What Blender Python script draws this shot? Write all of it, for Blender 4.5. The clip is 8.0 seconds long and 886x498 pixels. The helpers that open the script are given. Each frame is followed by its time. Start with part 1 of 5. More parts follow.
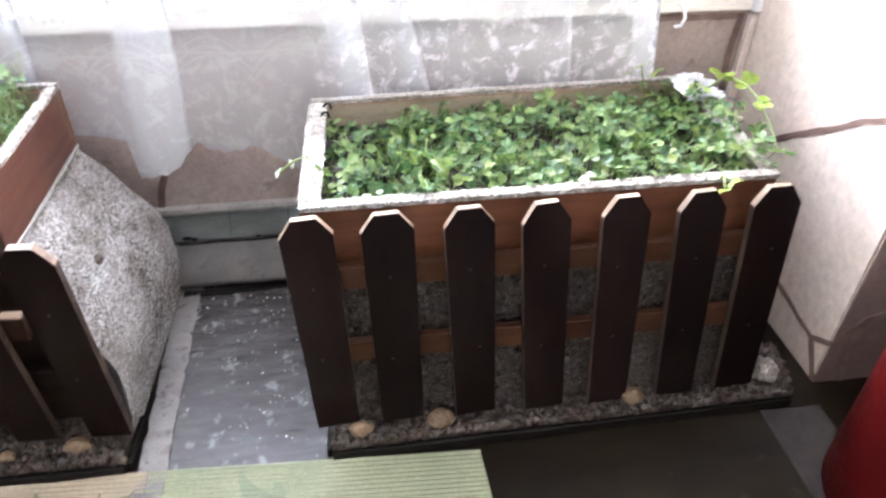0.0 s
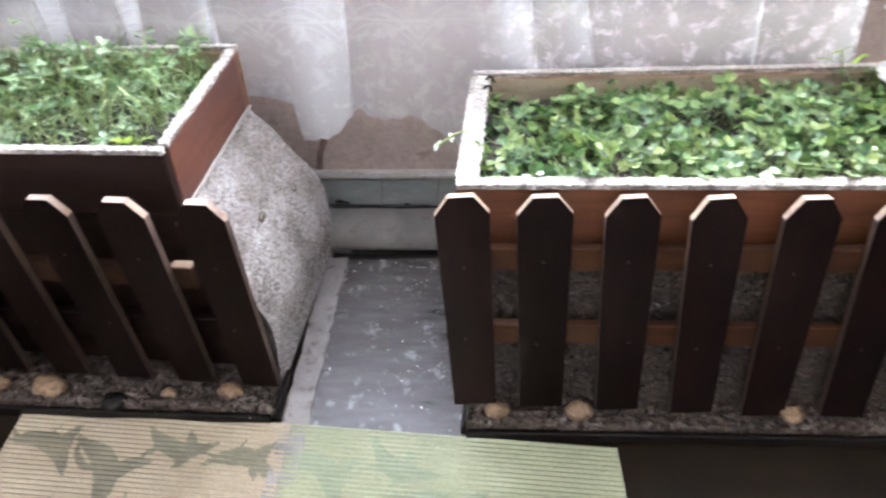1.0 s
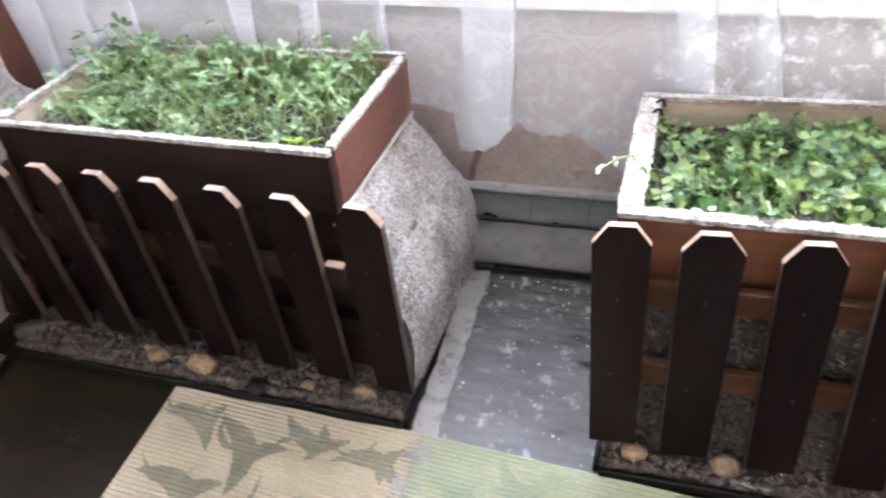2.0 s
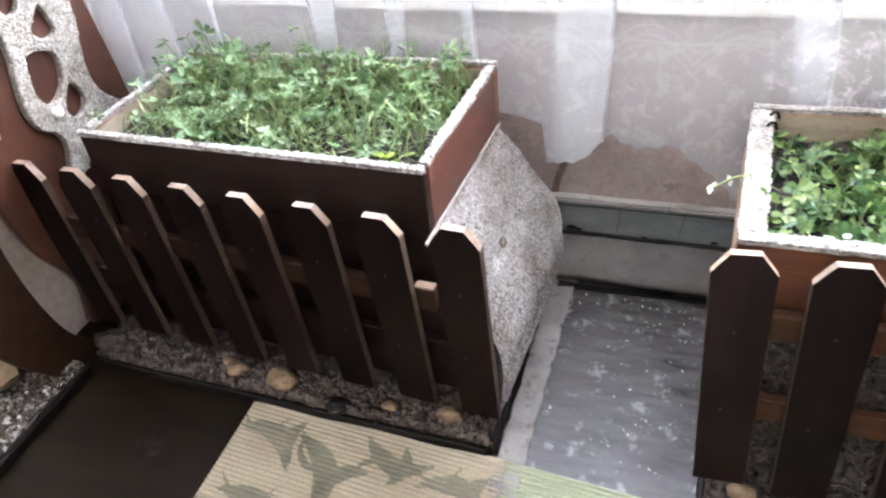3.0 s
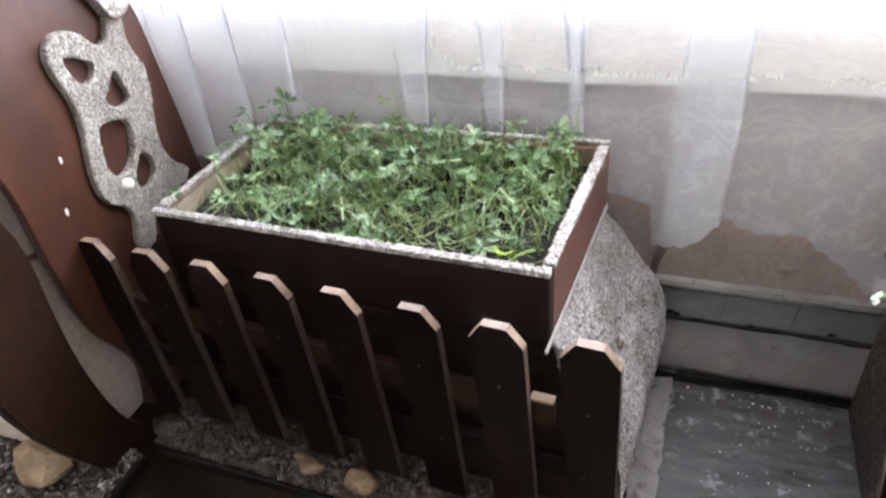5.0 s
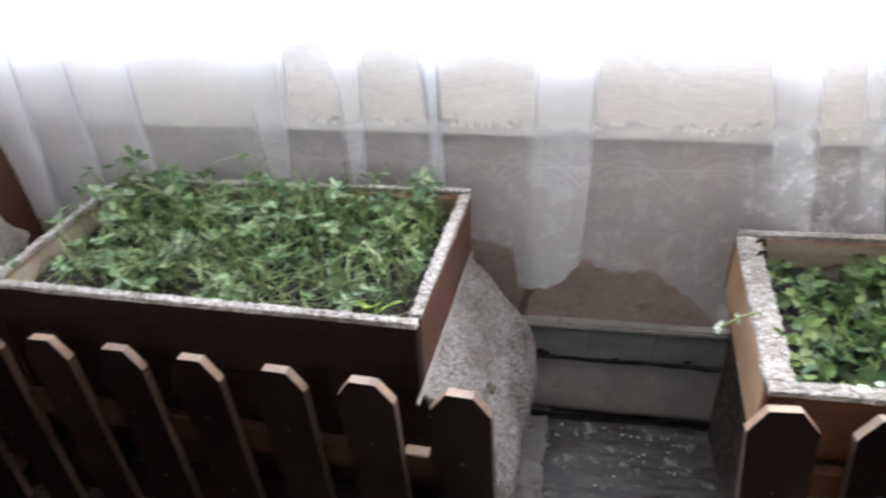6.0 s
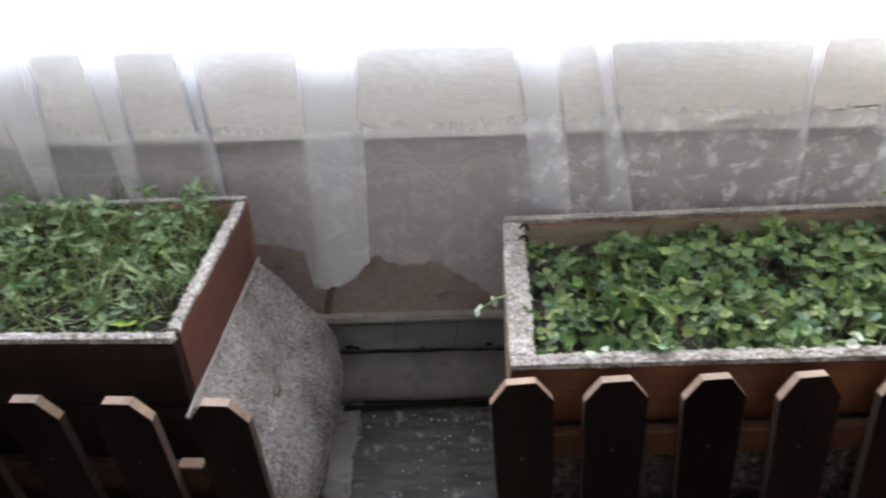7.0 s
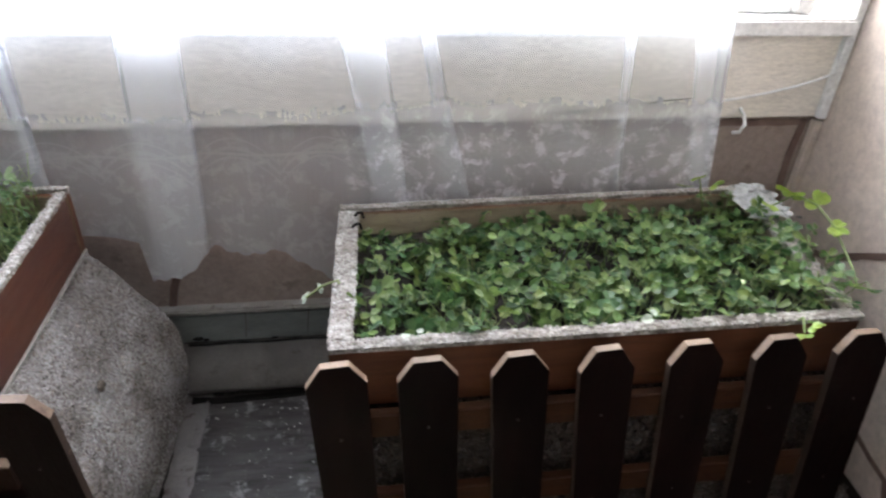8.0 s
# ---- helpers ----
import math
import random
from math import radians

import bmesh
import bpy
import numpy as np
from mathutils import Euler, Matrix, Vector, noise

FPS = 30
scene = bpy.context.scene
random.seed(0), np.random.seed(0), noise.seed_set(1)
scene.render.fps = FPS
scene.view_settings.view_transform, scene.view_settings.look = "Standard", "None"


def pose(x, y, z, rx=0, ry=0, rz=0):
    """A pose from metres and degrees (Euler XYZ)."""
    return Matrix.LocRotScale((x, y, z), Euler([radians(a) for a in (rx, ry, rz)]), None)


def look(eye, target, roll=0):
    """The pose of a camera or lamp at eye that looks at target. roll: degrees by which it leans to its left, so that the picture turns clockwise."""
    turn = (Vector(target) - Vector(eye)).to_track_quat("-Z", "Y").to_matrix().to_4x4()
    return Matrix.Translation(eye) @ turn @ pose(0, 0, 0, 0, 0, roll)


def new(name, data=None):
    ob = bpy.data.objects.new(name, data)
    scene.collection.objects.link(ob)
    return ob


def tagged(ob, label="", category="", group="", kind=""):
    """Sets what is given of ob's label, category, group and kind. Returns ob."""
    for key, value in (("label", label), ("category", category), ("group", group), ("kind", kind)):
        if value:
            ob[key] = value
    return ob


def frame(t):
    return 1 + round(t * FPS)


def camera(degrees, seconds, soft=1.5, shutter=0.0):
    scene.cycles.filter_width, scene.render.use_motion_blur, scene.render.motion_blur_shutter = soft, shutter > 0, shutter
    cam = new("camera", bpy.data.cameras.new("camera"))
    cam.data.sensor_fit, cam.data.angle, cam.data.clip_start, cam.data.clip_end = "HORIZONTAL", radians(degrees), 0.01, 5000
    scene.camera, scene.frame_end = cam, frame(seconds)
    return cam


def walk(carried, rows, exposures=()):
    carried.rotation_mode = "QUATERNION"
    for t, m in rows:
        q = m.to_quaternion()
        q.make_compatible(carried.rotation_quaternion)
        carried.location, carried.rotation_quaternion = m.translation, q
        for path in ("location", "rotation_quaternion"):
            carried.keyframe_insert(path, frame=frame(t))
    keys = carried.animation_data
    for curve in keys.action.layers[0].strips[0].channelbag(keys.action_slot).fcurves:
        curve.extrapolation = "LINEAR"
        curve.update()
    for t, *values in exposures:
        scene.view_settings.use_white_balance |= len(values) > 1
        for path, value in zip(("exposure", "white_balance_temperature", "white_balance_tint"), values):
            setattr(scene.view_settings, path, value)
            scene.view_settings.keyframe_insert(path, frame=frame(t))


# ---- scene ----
cam = camera(64.5, 8.0, soft=2.3, shutter=0.4)
PATH = [
    (0, (0.056, -1.016, 1.192), (0.359, 0.548, -0.018), 1.8),
    (0.5, (0.043, -0.992, 1.183), (0.203, 0.539, -0.094), 1.4),
    (1, (0.019, -0.971, 1.185), (-0.05, 0.567, -0.092), -1.5),
    (1.5, (0.002, -0.943, 1.186), (-0.279, 0.566, -0.096), -2.4),
    (2, (-0.02, -0.939, 1.183), (-0.457, 0.564, -0.062), -4.2),
    (2.2, (-0.021, -0.936, 1.186), (-0.538, 0.547, -0.053), -5.6),
    (3.5, (-0.21, -0.846, 1.176), (-0.779, 0.613, -0.068), -6.5),
    (4, (-0.279, -0.812, 1.17), (-0.841, 0.633, -0.094), -5.6),
    (4.2, (-0.302, -0.796, 1.17), (-0.905, 0.625, -0.102), -6.4),
    (5.3, (-0.325, -0.772, 1.215), (-0.938, 0.774, 0.103), -6.0),
    (5.5, (-0.319, -0.777, 1.212), (-0.907, 0.796, 0.126), -6.1),
    (6, (-0.302, -0.756, 1.209), (-0.608, 0.901, 0.131), -2.5),
    (6.5, (-0.199, -0.768, 1.216), (-0.328, 0.926, 0.161), -2.1),
    (7, (-0.114, -0.768, 1.231), (-0.08, 0.903, 0.133), -0.9),
    (7.5, (-0.034, -0.775, 1.236), (0.148, 0.882, 0.129), 0.9),
    (8, (0.021, -0.803, 1.244), (0.317, 0.828, 0.125), 3.2),
]
EXPOSURES = [(0.0, 0.86, 6300, 13), (2.0, 0.96, 6280, 14), (3.5, 0.84, 6400, 11), (4.0, 0.76, 6450, 11), (5.5, 0.0, 6500, 11), (6.5, -0.36, 6550, 12), (7.0, -0.60, 6550, 11), (8.0, -0.66, 6500, 10)]
walk(cam, [(t, look(eye, target, roll)) for t, eye, target, roll in PATH], EXPOSURES)
WINDOW_W = 420.0
SHEER = (0.23, 0.82, 0.42)  # plain cloth, lace, closer weave

# ---- world and light ----
world = bpy.data.worlds.new("world")
scene.world = world
world.use_nodes = True
wn = world.node_tree
sky = wn.nodes.new("ShaderNodeTexSky")
sky.sky_type, sky.sun_disc = "NISHITA", False
sky.sun_elevation, sky.sun_rotation = radians(40), radians(-20)
wn.nodes["Background"].inputs["Strength"].default_value = 0.12
wn.links.new(sky.outputs["Color"], wn.nodes["Background"].inputs["Color"])

sun = new("sun", bpy.data.lights.new("sun", "SUN"))
sun.data.energy, sun.data.angle, sun.data.color = 0.8, radians(15), (1.0, 0.96, 0.9)
sun.matrix_world = look((1.5, 4, 4), (0.5, 0, 0))


def window_light(x, z, w, h, y, watts, color):
    """Daylight that comes in at one window opening."""
    lamp = new("window_daylight", bpy.data.lights.new("window_daylight", "AREA"))
    lamp.data.shape, lamp.data.size, lamp.data.size_y = "RECTANGLE", w, h
    lamp.data.energy, lamp.data.color = watts, color
    lamp.matrix_world = look((x, y, z), (x, y - 1, z))
    return lamp


window_light(-0.70, 1.34, 2.3, 1.47, 1.25, WINDOW_W * 0.69, (0.885, 0.925, 1.11))
# garden green is seen and shines in beyond the right casement
window_light(0.98, 1.34, 1.04, 1.47, 1.25, WINDOW_W * 0.31, (0.98, 0.98, 0.97))


# ---- materials ----
def nodes_of(name):
    m = bpy.data.materials.new(name)
    m.use_nodes = True
    t = m.node_tree
    return m, t.nodes, t.links, t.nodes["Principled BSDF"]


def ramp(nodes, stops):
    r = nodes.new("ShaderNodeValToRGB")
    while len(r.color_ramp.elements) < len(stops):
        r.color_ramp.elements.new(0.5)
    for e, (p, c) in zip(r.color_ramp.elements, stops):
        e.position, e.color = p, (*c, 1)
    return r


def mixed(nodes, links, fac, a, b, mode="MIX"):
    n = nodes.new("ShaderNodeMix")
    n.data_type, n.blend_type = "RGBA", mode
    for socket, v in ((n.inputs[0], fac), (n.inputs[6], a), (n.inputs[7], b)):
        if isinstance(v, (int, float)):
            socket.default_value = v
        elif isinstance(v, tuple):
            socket.default_value = (*v, 1)
        else:
            links.new(v, socket)
    return n.outputs[2]


def place(nodes, links, stretch=(1, 1, 1), coords="pos"):
    mp = nodes.new("ShaderNodeMapping")
    mp.inputs["Scale"].default_value = stretch
    if coords == "pos":
        links.new(nodes.new("ShaderNodeNewGeometry").outputs["Position"], mp.inputs[0])
    else:
        links.new(nodes.new("ShaderNodeTexCoord").outputs["Object"], mp.inputs[0])
    return mp.outputs[0]


def noise_tex(nodes, links, vec, scale, detail=4, rough=0.6, dist=0.0):
    n = nodes.new("ShaderNodeTexNoise")
    n.inputs["Scale"].default_value, n.inputs["Detail"].default_value = scale, detail
    n.inputs["Roughness"].default_value, n.inputs["Distortion"].default_value = rough, dist
    links.new(vec, n.inputs["Vector"])
    return n.outputs["Fac"]


def bump(nodes, links, height, strength, distance, normal=None):
    b = nodes.new("ShaderNodeBump")
    b.inputs["Strength"].default_value, b.inputs["Distance"].default_value = strength, distance
    links.new(height, b.inputs["Height"])
    if normal:
        links.new(normal, b.inputs["Normal"])
    return b.outputs[0]


def surface(name, dark, light, scale=6.0, stretch=(1, 1, 1), rough=0.6, fine=90.0, relief=0.002, stain=None, stain_at=0.62,
            coords="pos", vary=0.0, metal=0.0, specular=0.5):
    """A painted, plastered or wooden surface: broad tone, fine grain, stains with their own outline, and relief."""
    m, nodes, links, out = nodes_of(name)
    vec = place(nodes, links, stretch, coords)
    broad = noise_tex(nodes, links, vec, scale, 5, 0.6, 0.4)
    grain = noise_tex(nodes, links, vec, fine, 3, 0.7)
    col = ramp(nodes, [(0.3, dark), (0.7, light)])
    links.new(broad, col.inputs[0])
    g = ramp(nodes, [(0.3, (0.78, 0.78, 0.78)), (0.7, (1.12, 1.12, 1.12))])
    links.new(grain, g.inputs[0])
    c = mixed(nodes, links, 1.0, col.outputs[0], g.outputs[0], "MULTIPLY")
    if stain:
        s = noise_tex(nodes, links, place(nodes, links, (1, 1, 1), coords), scale * 2.7, 6, 0.7)
        sr = ramp(nodes, [(stain_at, (0, 0, 0)), (stain_at + 0.08, (1, 1, 1))])
        links.new(s, sr.inputs[0])
        c = mixed(nodes, links, sr.outputs[0], c, stain)
    if vary:
        info = nodes.new("ShaderNodeObjectInfo")
        hsv = nodes.new("ShaderNodeHueSaturation")
        mr = nodes.new("ShaderNodeMapRange")
        mr.inputs[3].default_value, mr.inputs[4].default_value = 1 - vary, 1 + vary
        links.new(info.outputs["Random"], mr.inputs[0])
        links.new(mr.outputs[0], hsv.inputs["Value"])
        links.new(c, hsv.inputs["Color"])
        c = hsv.outputs[0]
    links.new(c, out.inputs["Base Color"])
    rr = ramp(nodes, [(0.3, (rough * 0.8,) * 3), (0.7, (min(1, rough * 1.2),) * 3)])
    links.new(grain, rr.inputs[0])
    links.new(rr.outputs[0], out.inputs["Roughness"])
    out.inputs["Metallic"].default_value = metal
    out.inputs["Specular IOR Level"].default_value = specular
    links.new(bump(nodes, links, grain, 0.6, relief, bump(nodes, links, broad, 0.3, relief * 3)), out.inputs["Normal"])
    return m


def chip_surface(name, scale, shades, rough=0.45, relief=0.004):
    """Crushed stone set in mortar: cells of mixed greys and tans."""
    m, nodes, links, out = nodes_of(name)
    vec = place(nodes, links)
    wob = noise_tex(nodes, links, vec, 12, 3)
    v = nodes.new("ShaderNodeTexVoronoi")
    v.inputs["Scale"].default_value, v.inputs["Randomness"].default_value = scale, 1.0
    links.new(vec, v.inputs["Vector"])
    bw = nodes.new("ShaderNodeSeparateColor")
    links.new(v.outputs["Color"], bw.inputs[0])
    col = ramp(nodes, [(i / (len(shades) - 1), c) for i, c in enumerate(shades)])
    links.new(bw.outputs[0], col.inputs[0])
    dirt = ramp(nodes, [(0.35, (0.55, 0.5, 0.46)), (0.65, (1.1, 1.1, 1.1))])
    links.new(wob, dirt.inputs[0])
    c = mixed(nodes, links, 1.0, col.outputs[0], dirt.outputs[0], "MULTIPLY")
    links.new(c, out.inputs["Base Color"])
    rr = ramp(nodes, [(0.0, (rough * 0.6,) * 3), (1.0, (min(1, rough * 1.5),) * 3)])
    links.new(bw.outputs[1], rr.inputs[0])
    links.new(rr.outputs[0], out.inputs["Roughness"])
    inv = nodes.new("ShaderNodeMath")
    inv.operation = "SUBTRACT"
    links.new(bw.outputs[2], inv.inputs[0])
    links.new(v.outputs["Distance"], inv.inputs[1])
    links.new(bump(nodes, links, inv.outputs[0], 1.0, relief), out.inputs["Normal"])
    return m


def island_surface(name, shades, rough=0.5, through_light=0.0, vary_scale=30.0, dirt=0.3):
    """One tone for each loose piece of a joined mesh."""
    m, nodes, links, out = nodes_of(name)
    geo = nodes.new("ShaderNodeNewGeometry")
    col = ramp(nodes, [(i / (len(shades) - 1), c) for i, c in enumerate(shades)])
    info = nodes.new("ShaderNodeObjectInfo")
    both = nodes.new("ShaderNodeMath")
    both.operation = "ADD"
    links.new(geo.outputs["Random Per Island"], both.inputs[0])
    links.new(info.outputs["Random"], both.inputs[1])
    turn = nodes.new("ShaderNodeMath")
    turn.operation = "FRACT"
    links.new(both.outputs[0], turn.inputs[0])
    links.new(turn.outputs[0], col.inputs[0])
    n = noise_tex(nodes, links, geo.outputs["Position"], vary_scale, 3)
    g = ramp(nodes, [(0.3, (1 - dirt, 1 - dirt * 1.05, 1 - dirt * 1.12)), (0.7, (1.2, 1.2, 1.2))])
    links.new(n, g.inputs[0])
    c = mixed(nodes, links, 1.0, col.outputs[0], g.outputs[0], "MULTIPLY")
    links.new(c, out.inputs["Base Color"])
    out.inputs["Roughness"].default_value = rough
    if through_light:
        tr = nodes.new("ShaderNodeBsdfTranslucent")
        links.new(c, tr.inputs["Color"])
        mx = nodes.new("ShaderNodeMixShader")
        mx.inputs[0].default_value = through_light
        links.new(out.outputs[0], mx.inputs[1])
        links.new(tr.outputs[0], mx.inputs[2])
        links.new(mx.outputs[0], nodes["Material Output"].inputs["Surface"])
    return m


def sheer_surface(name):
    """Thin white voile with woven lace motifs."""
    m, nodes, links, out = nodes_of(name)
    geo = nodes.new("ShaderNodeNewGeometry")
    vec = place(nodes, links, (1, 0.0, 1))
    sep = nodes.new("ShaderNodeSeparateXYZ")
    links.new(geo.outputs["Position"], sep.inputs[0])

    def calc(op, p, q=None, r=None):
        n = nodes.new("ShaderNodeMath")
        n.operation = op
        for socket, val in zip(n.inputs, (p, q, r)):
            if val is None:
                continue
            if isinstance(val, (int, float)):
                socket.default_value = val
            else:
                links.new(val, socket)
        return n.outputs[0]

    x, z = sep.outputs["X"], sep.outputs["Z"]
    # hanging arcs of the border, 0.17 m wide
    across = calc("PINGPONG", x, 0.085)
    curve = calc("MULTIPLY", calc("MULTIPLY", across, across), 7.5)
    rise = calc("SUBTRACT", z, calc("SUBTRACT", 0.628, curve))
    line = calc("LESS_THAN", calc("PINGPONG", rise, 0.011), 0.004)
    arcs = calc("MULTIPLY", line, calc("LESS_THAN", calc("ABSOLUTE", rise), 0.022))
    band = calc("LESS_THAN", calc("ABSOLUTE", calc("SUBTRACT", z, 0.615)), 0.003)
    # woven flowers, on the half of the cloth over the clover planter
    bent = nodes.new("ShaderNodeVectorMath")
    bent.operation = "MULTIPLY_ADD"
    wobble = nodes.new("ShaderNodeTexNoise")
    wobble.inputs["Scale"].default_value = 18
    links.new(vec, wobble.inputs["Vector"])
    links.new(wobble.outputs["Color"], bent.inputs[0])
    bent.inputs[1].default_value = (0.06, 0.06, 0.06)
    links.new(vec, bent.inputs[2])
    veins = nodes.new("ShaderNodeTexVoronoi")
    veins.feature = "DISTANCE_TO_EDGE"
    veins.inputs["Scale"].default_value = 26
    links.new(bent.outputs[0], veins.inputs["Vector"])
    blotch = noise_tex(nodes, links, bent.outputs[0], 27, 4, 0.65)
    patch = nodes.new("ShaderNodeMapRange")
    patch.inputs[1].default_value, patch.inputs[2].default_value = 0.49, 0.61
    links.new(blotch, patch.inputs[0])
    petals = calc("MULTIPLY", patch.outputs[0], calc("MULTIPLY_ADD", calc("LESS_THAN", veins.outputs["Distance"], 0.09), -0.5, 1.0))
    half = nodes.new("ShaderNodeMapRange")
    half.inputs[1].default_value, half.inputs[2].default_value = 0.0, 0.12
    links.new(x, half.inputs[0])
    low = nodes.new("ShaderNodeMapRange")
    low.inputs[1].default_value, low.inputs[2].default_value = 0.73, 0.61
    links.new(z, low.inputs[0])
    flowers = calc("MULTIPLY", petals, calc("MULTIPLY", half.outputs[0], low.outputs[0]))
    faint = calc("MULTIPLY", patch.outputs[0], calc("MULTIPLY", low.outputs[0], 0.12))
    dens = calc("MAXIMUM", calc("MAXIMUM", calc("MULTIPLY", arcs, calc("MULTIPLY", blotch, 0.18)), calc("MULTIPLY", band, calc("MULTIPLY", blotch, 0.2))), calc("MAXIMUM", flowers, faint))
    # the cloth is closer woven over that half
    base = nodes.new("ShaderNodeMapRange")
    base.inputs[3].default_value, base.inputs[4].default_value = SHEER[0], SHEER[2]
    links.new(calc("MULTIPLY", calc("MULTIPLY_ADD", half.outputs[0], calc("MULTIPLY_ADD", noise_tex(nodes, links, place(nodes, links, (1, 0, 0.35)), 13, 3), 1.6, -0.32), 0.52), low.outputs[0]), base.inputs[0])
    # and gathered closer towards its far end
    gather = nodes.new("ShaderNodeMapRange")
    gather.inputs[1].default_value, gather.inputs[2].default_value = -0.75, -1.45
    gather.inputs[3].default_value, gather.inputs[4].default_value = 0.0, 0.30
    links.new(x, gather.inputs[0])
    mr = nodes.new("ShaderNodeMix")
    links.new(dens, mr.inputs[0])
    links.new(calc("ADD", base.outputs[0], gather.outputs[0]), mr.inputs[2])
    mr.inputs[3].default_value = SHEER[1]
    weave = noise_tex(nodes, links, place(nodes, links, (260, 1, 12)), 1.0, 2)
    wr = ramp(nodes, [(0.3, (0.97, 0.97, 0.97)), (0.7, (1.03, 1.03, 1.03))])
    links.new(weave, wr.inputs[0])
    mul = nodes.new("ShaderNodeMath")
    mul.operation = "MULTIPLY"
    links.new(mr.outputs[0], mul.inputs[0])
    links.new(wr.outputs[0], mul.inputs[1])
    out.inputs["Base Color"].default_value = (0.94, 0.95, 0.96, 1)
    out.inputs["Roughness"].default_value = 0.8
    tr = nodes.new("ShaderNodeBsdfTranslucent")
    tr.inputs["Color"].default_value = (0.86, 0.91, 0.97, 1)
    cloth = nodes.new("ShaderNodeMixShader")
    cloth.inputs[0].default_value = 0.36
    links.new(out.outputs[0], cloth.inputs[1])
    links.new(tr.outputs[0], cloth.inputs[2])
    clear = nodes.new("ShaderNodeBsdfTransparent")
    mx = nodes.new("ShaderNodeMixShader")
    links.new(mul.outputs[0], mx.inputs[0])
    links.new(clear.outputs[0], mx.inputs[1])
    links.new(cloth.outputs[0], mx.inputs[2])
    links.new(mx.outputs[0], nodes["Material Output"].inputs["Surface"])
    return m


def glass_surface(name):
    m, nodes, links, out = nodes_of(name)
    out.inputs["Base Color"].default_value = (0.96, 0.98, 0.97, 1)
    out.inputs["Roughness"].default_value = 0.03
    out.inputs["Transmission Weight"].default_value = 1.0
    out.inputs["IOR"].default_value = 1.45
    return m


M_PANEL = surface("rosy_plaster", (0.235, 0.185, 0.16), (0.325, 0.265, 0.23), 5, rough=0.75, fine=70, relief=0.0015, stain=(0.185, 0.142, 0.12), stain_at=0.60)
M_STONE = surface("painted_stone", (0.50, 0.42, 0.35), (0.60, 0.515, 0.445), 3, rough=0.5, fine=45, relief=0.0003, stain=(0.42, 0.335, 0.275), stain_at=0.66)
M_MORTAR = surface("brown_joint_paint", (0.11, 0.065, 0.05), (0.19, 0.125, 0.10), 25, rough=0.6, fine=120, relief=0.001)
M_BOARD = surface("cream_paint", (0.70, 0.655, 0.575), (0.80, 0.76, 0.68), 3, (1, 1, 4), rough=0.5, fine=60, relief=0.0008, stain=(0.60, 0.55, 0.47), stain_at=0.70)
M_WHITE = surface("white_paint", (0.74, 0.75, 0.74), (0.82, 0.82, 0.80), 8, rough=0.4, fine=80, relief=0.0008, stain=(0.55, 0.53, 0.48), stain_at=0.68)
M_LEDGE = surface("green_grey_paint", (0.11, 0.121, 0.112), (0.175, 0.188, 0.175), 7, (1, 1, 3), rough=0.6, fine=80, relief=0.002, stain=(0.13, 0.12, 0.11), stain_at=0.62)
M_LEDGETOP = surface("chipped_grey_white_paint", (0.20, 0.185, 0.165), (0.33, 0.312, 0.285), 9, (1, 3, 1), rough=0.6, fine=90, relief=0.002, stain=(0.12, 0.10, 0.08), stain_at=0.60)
M_COVE = surface("grey_render", (0.062, 0.056, 0.049), (0.112, 0.103, 0.091), 8, rough=0.7, fine=110, relief=0.003, stain=(0.06, 0.05, 0.042), stain_at=0.58)
M_DARKFLOOR = surface("dark_brown_lino", (0.0055, 0.0034, 0.0016), (0.0125, 0.0082, 0.0042), 4, (1, 5, 1), rough=0.42, fine=120, relief=0.0006, stain=(0.03, 0.024, 0.019), stain_at=0.62, specular=0.13)
M_GREYFLOOR = surface("grey_floor_tile", (0.024, 0.0205, 0.018), (0.092, 0.086, 0.083), 8, (1, 5, 1), rough=0.2, fine=120, relief=0.0015, stain=(0.19, 0.184, 0.18), stain_at=0.56, specular=0.65)
M_DARKGREY = surface("dark_grey_screed", (0.026, 0.022, 0.021), (0.055, 0.048, 0.046), 14, rough=0.85, fine=150, relief=0.002, stain=(0.015, 0.013, 0.011), stain_at=0.60, specular=0.08)
# darker brown copy of the pier's stone, carries the shade of its front
M_SHADESTONE = surface("shaded_pier_stone", (0.13, 0.09, 0.075), (0.21, 0.15, 0.13), 4, rough=0.6, fine=60, relief=0.0006, stain=(0.09, 0.06, 0.05), stain_at=0.62, specular=0.2)
M_STRIP = surface("pale_mortar_strip", (0.13, 0.118, 0.11), (0.215, 0.20, 0.19), 14, rough=0.7, fine=150, relief=0.002, stain=(0.085, 0.07, 0.06), stain_at=0.55)
M_WOOD = surface("red_brown_stain", (0.082, 0.028, 0.012), (0.150, 0.054, 0.024), 5, (1, 6, 9), rough=0.5, fine=60, relief=0.0012, stain=(0.045, 0.02, 0.013), stain_at=0.60, vary=0.12, specular=0.3)
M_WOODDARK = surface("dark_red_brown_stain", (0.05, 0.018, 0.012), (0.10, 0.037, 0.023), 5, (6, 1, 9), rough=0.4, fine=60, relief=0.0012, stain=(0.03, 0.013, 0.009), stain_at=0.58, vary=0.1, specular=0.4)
M_PANELWOOD = surface("varnished_red_brown_board", (0.032, 0.0115, 0.007), (0.062, 0.0225, 0.0125), 2.5, (3, 3, 0.7), rough=0.38, fine=22, relief=0.0003, stain=(0.026, 0.011, 0.007), stain_at=0.58)
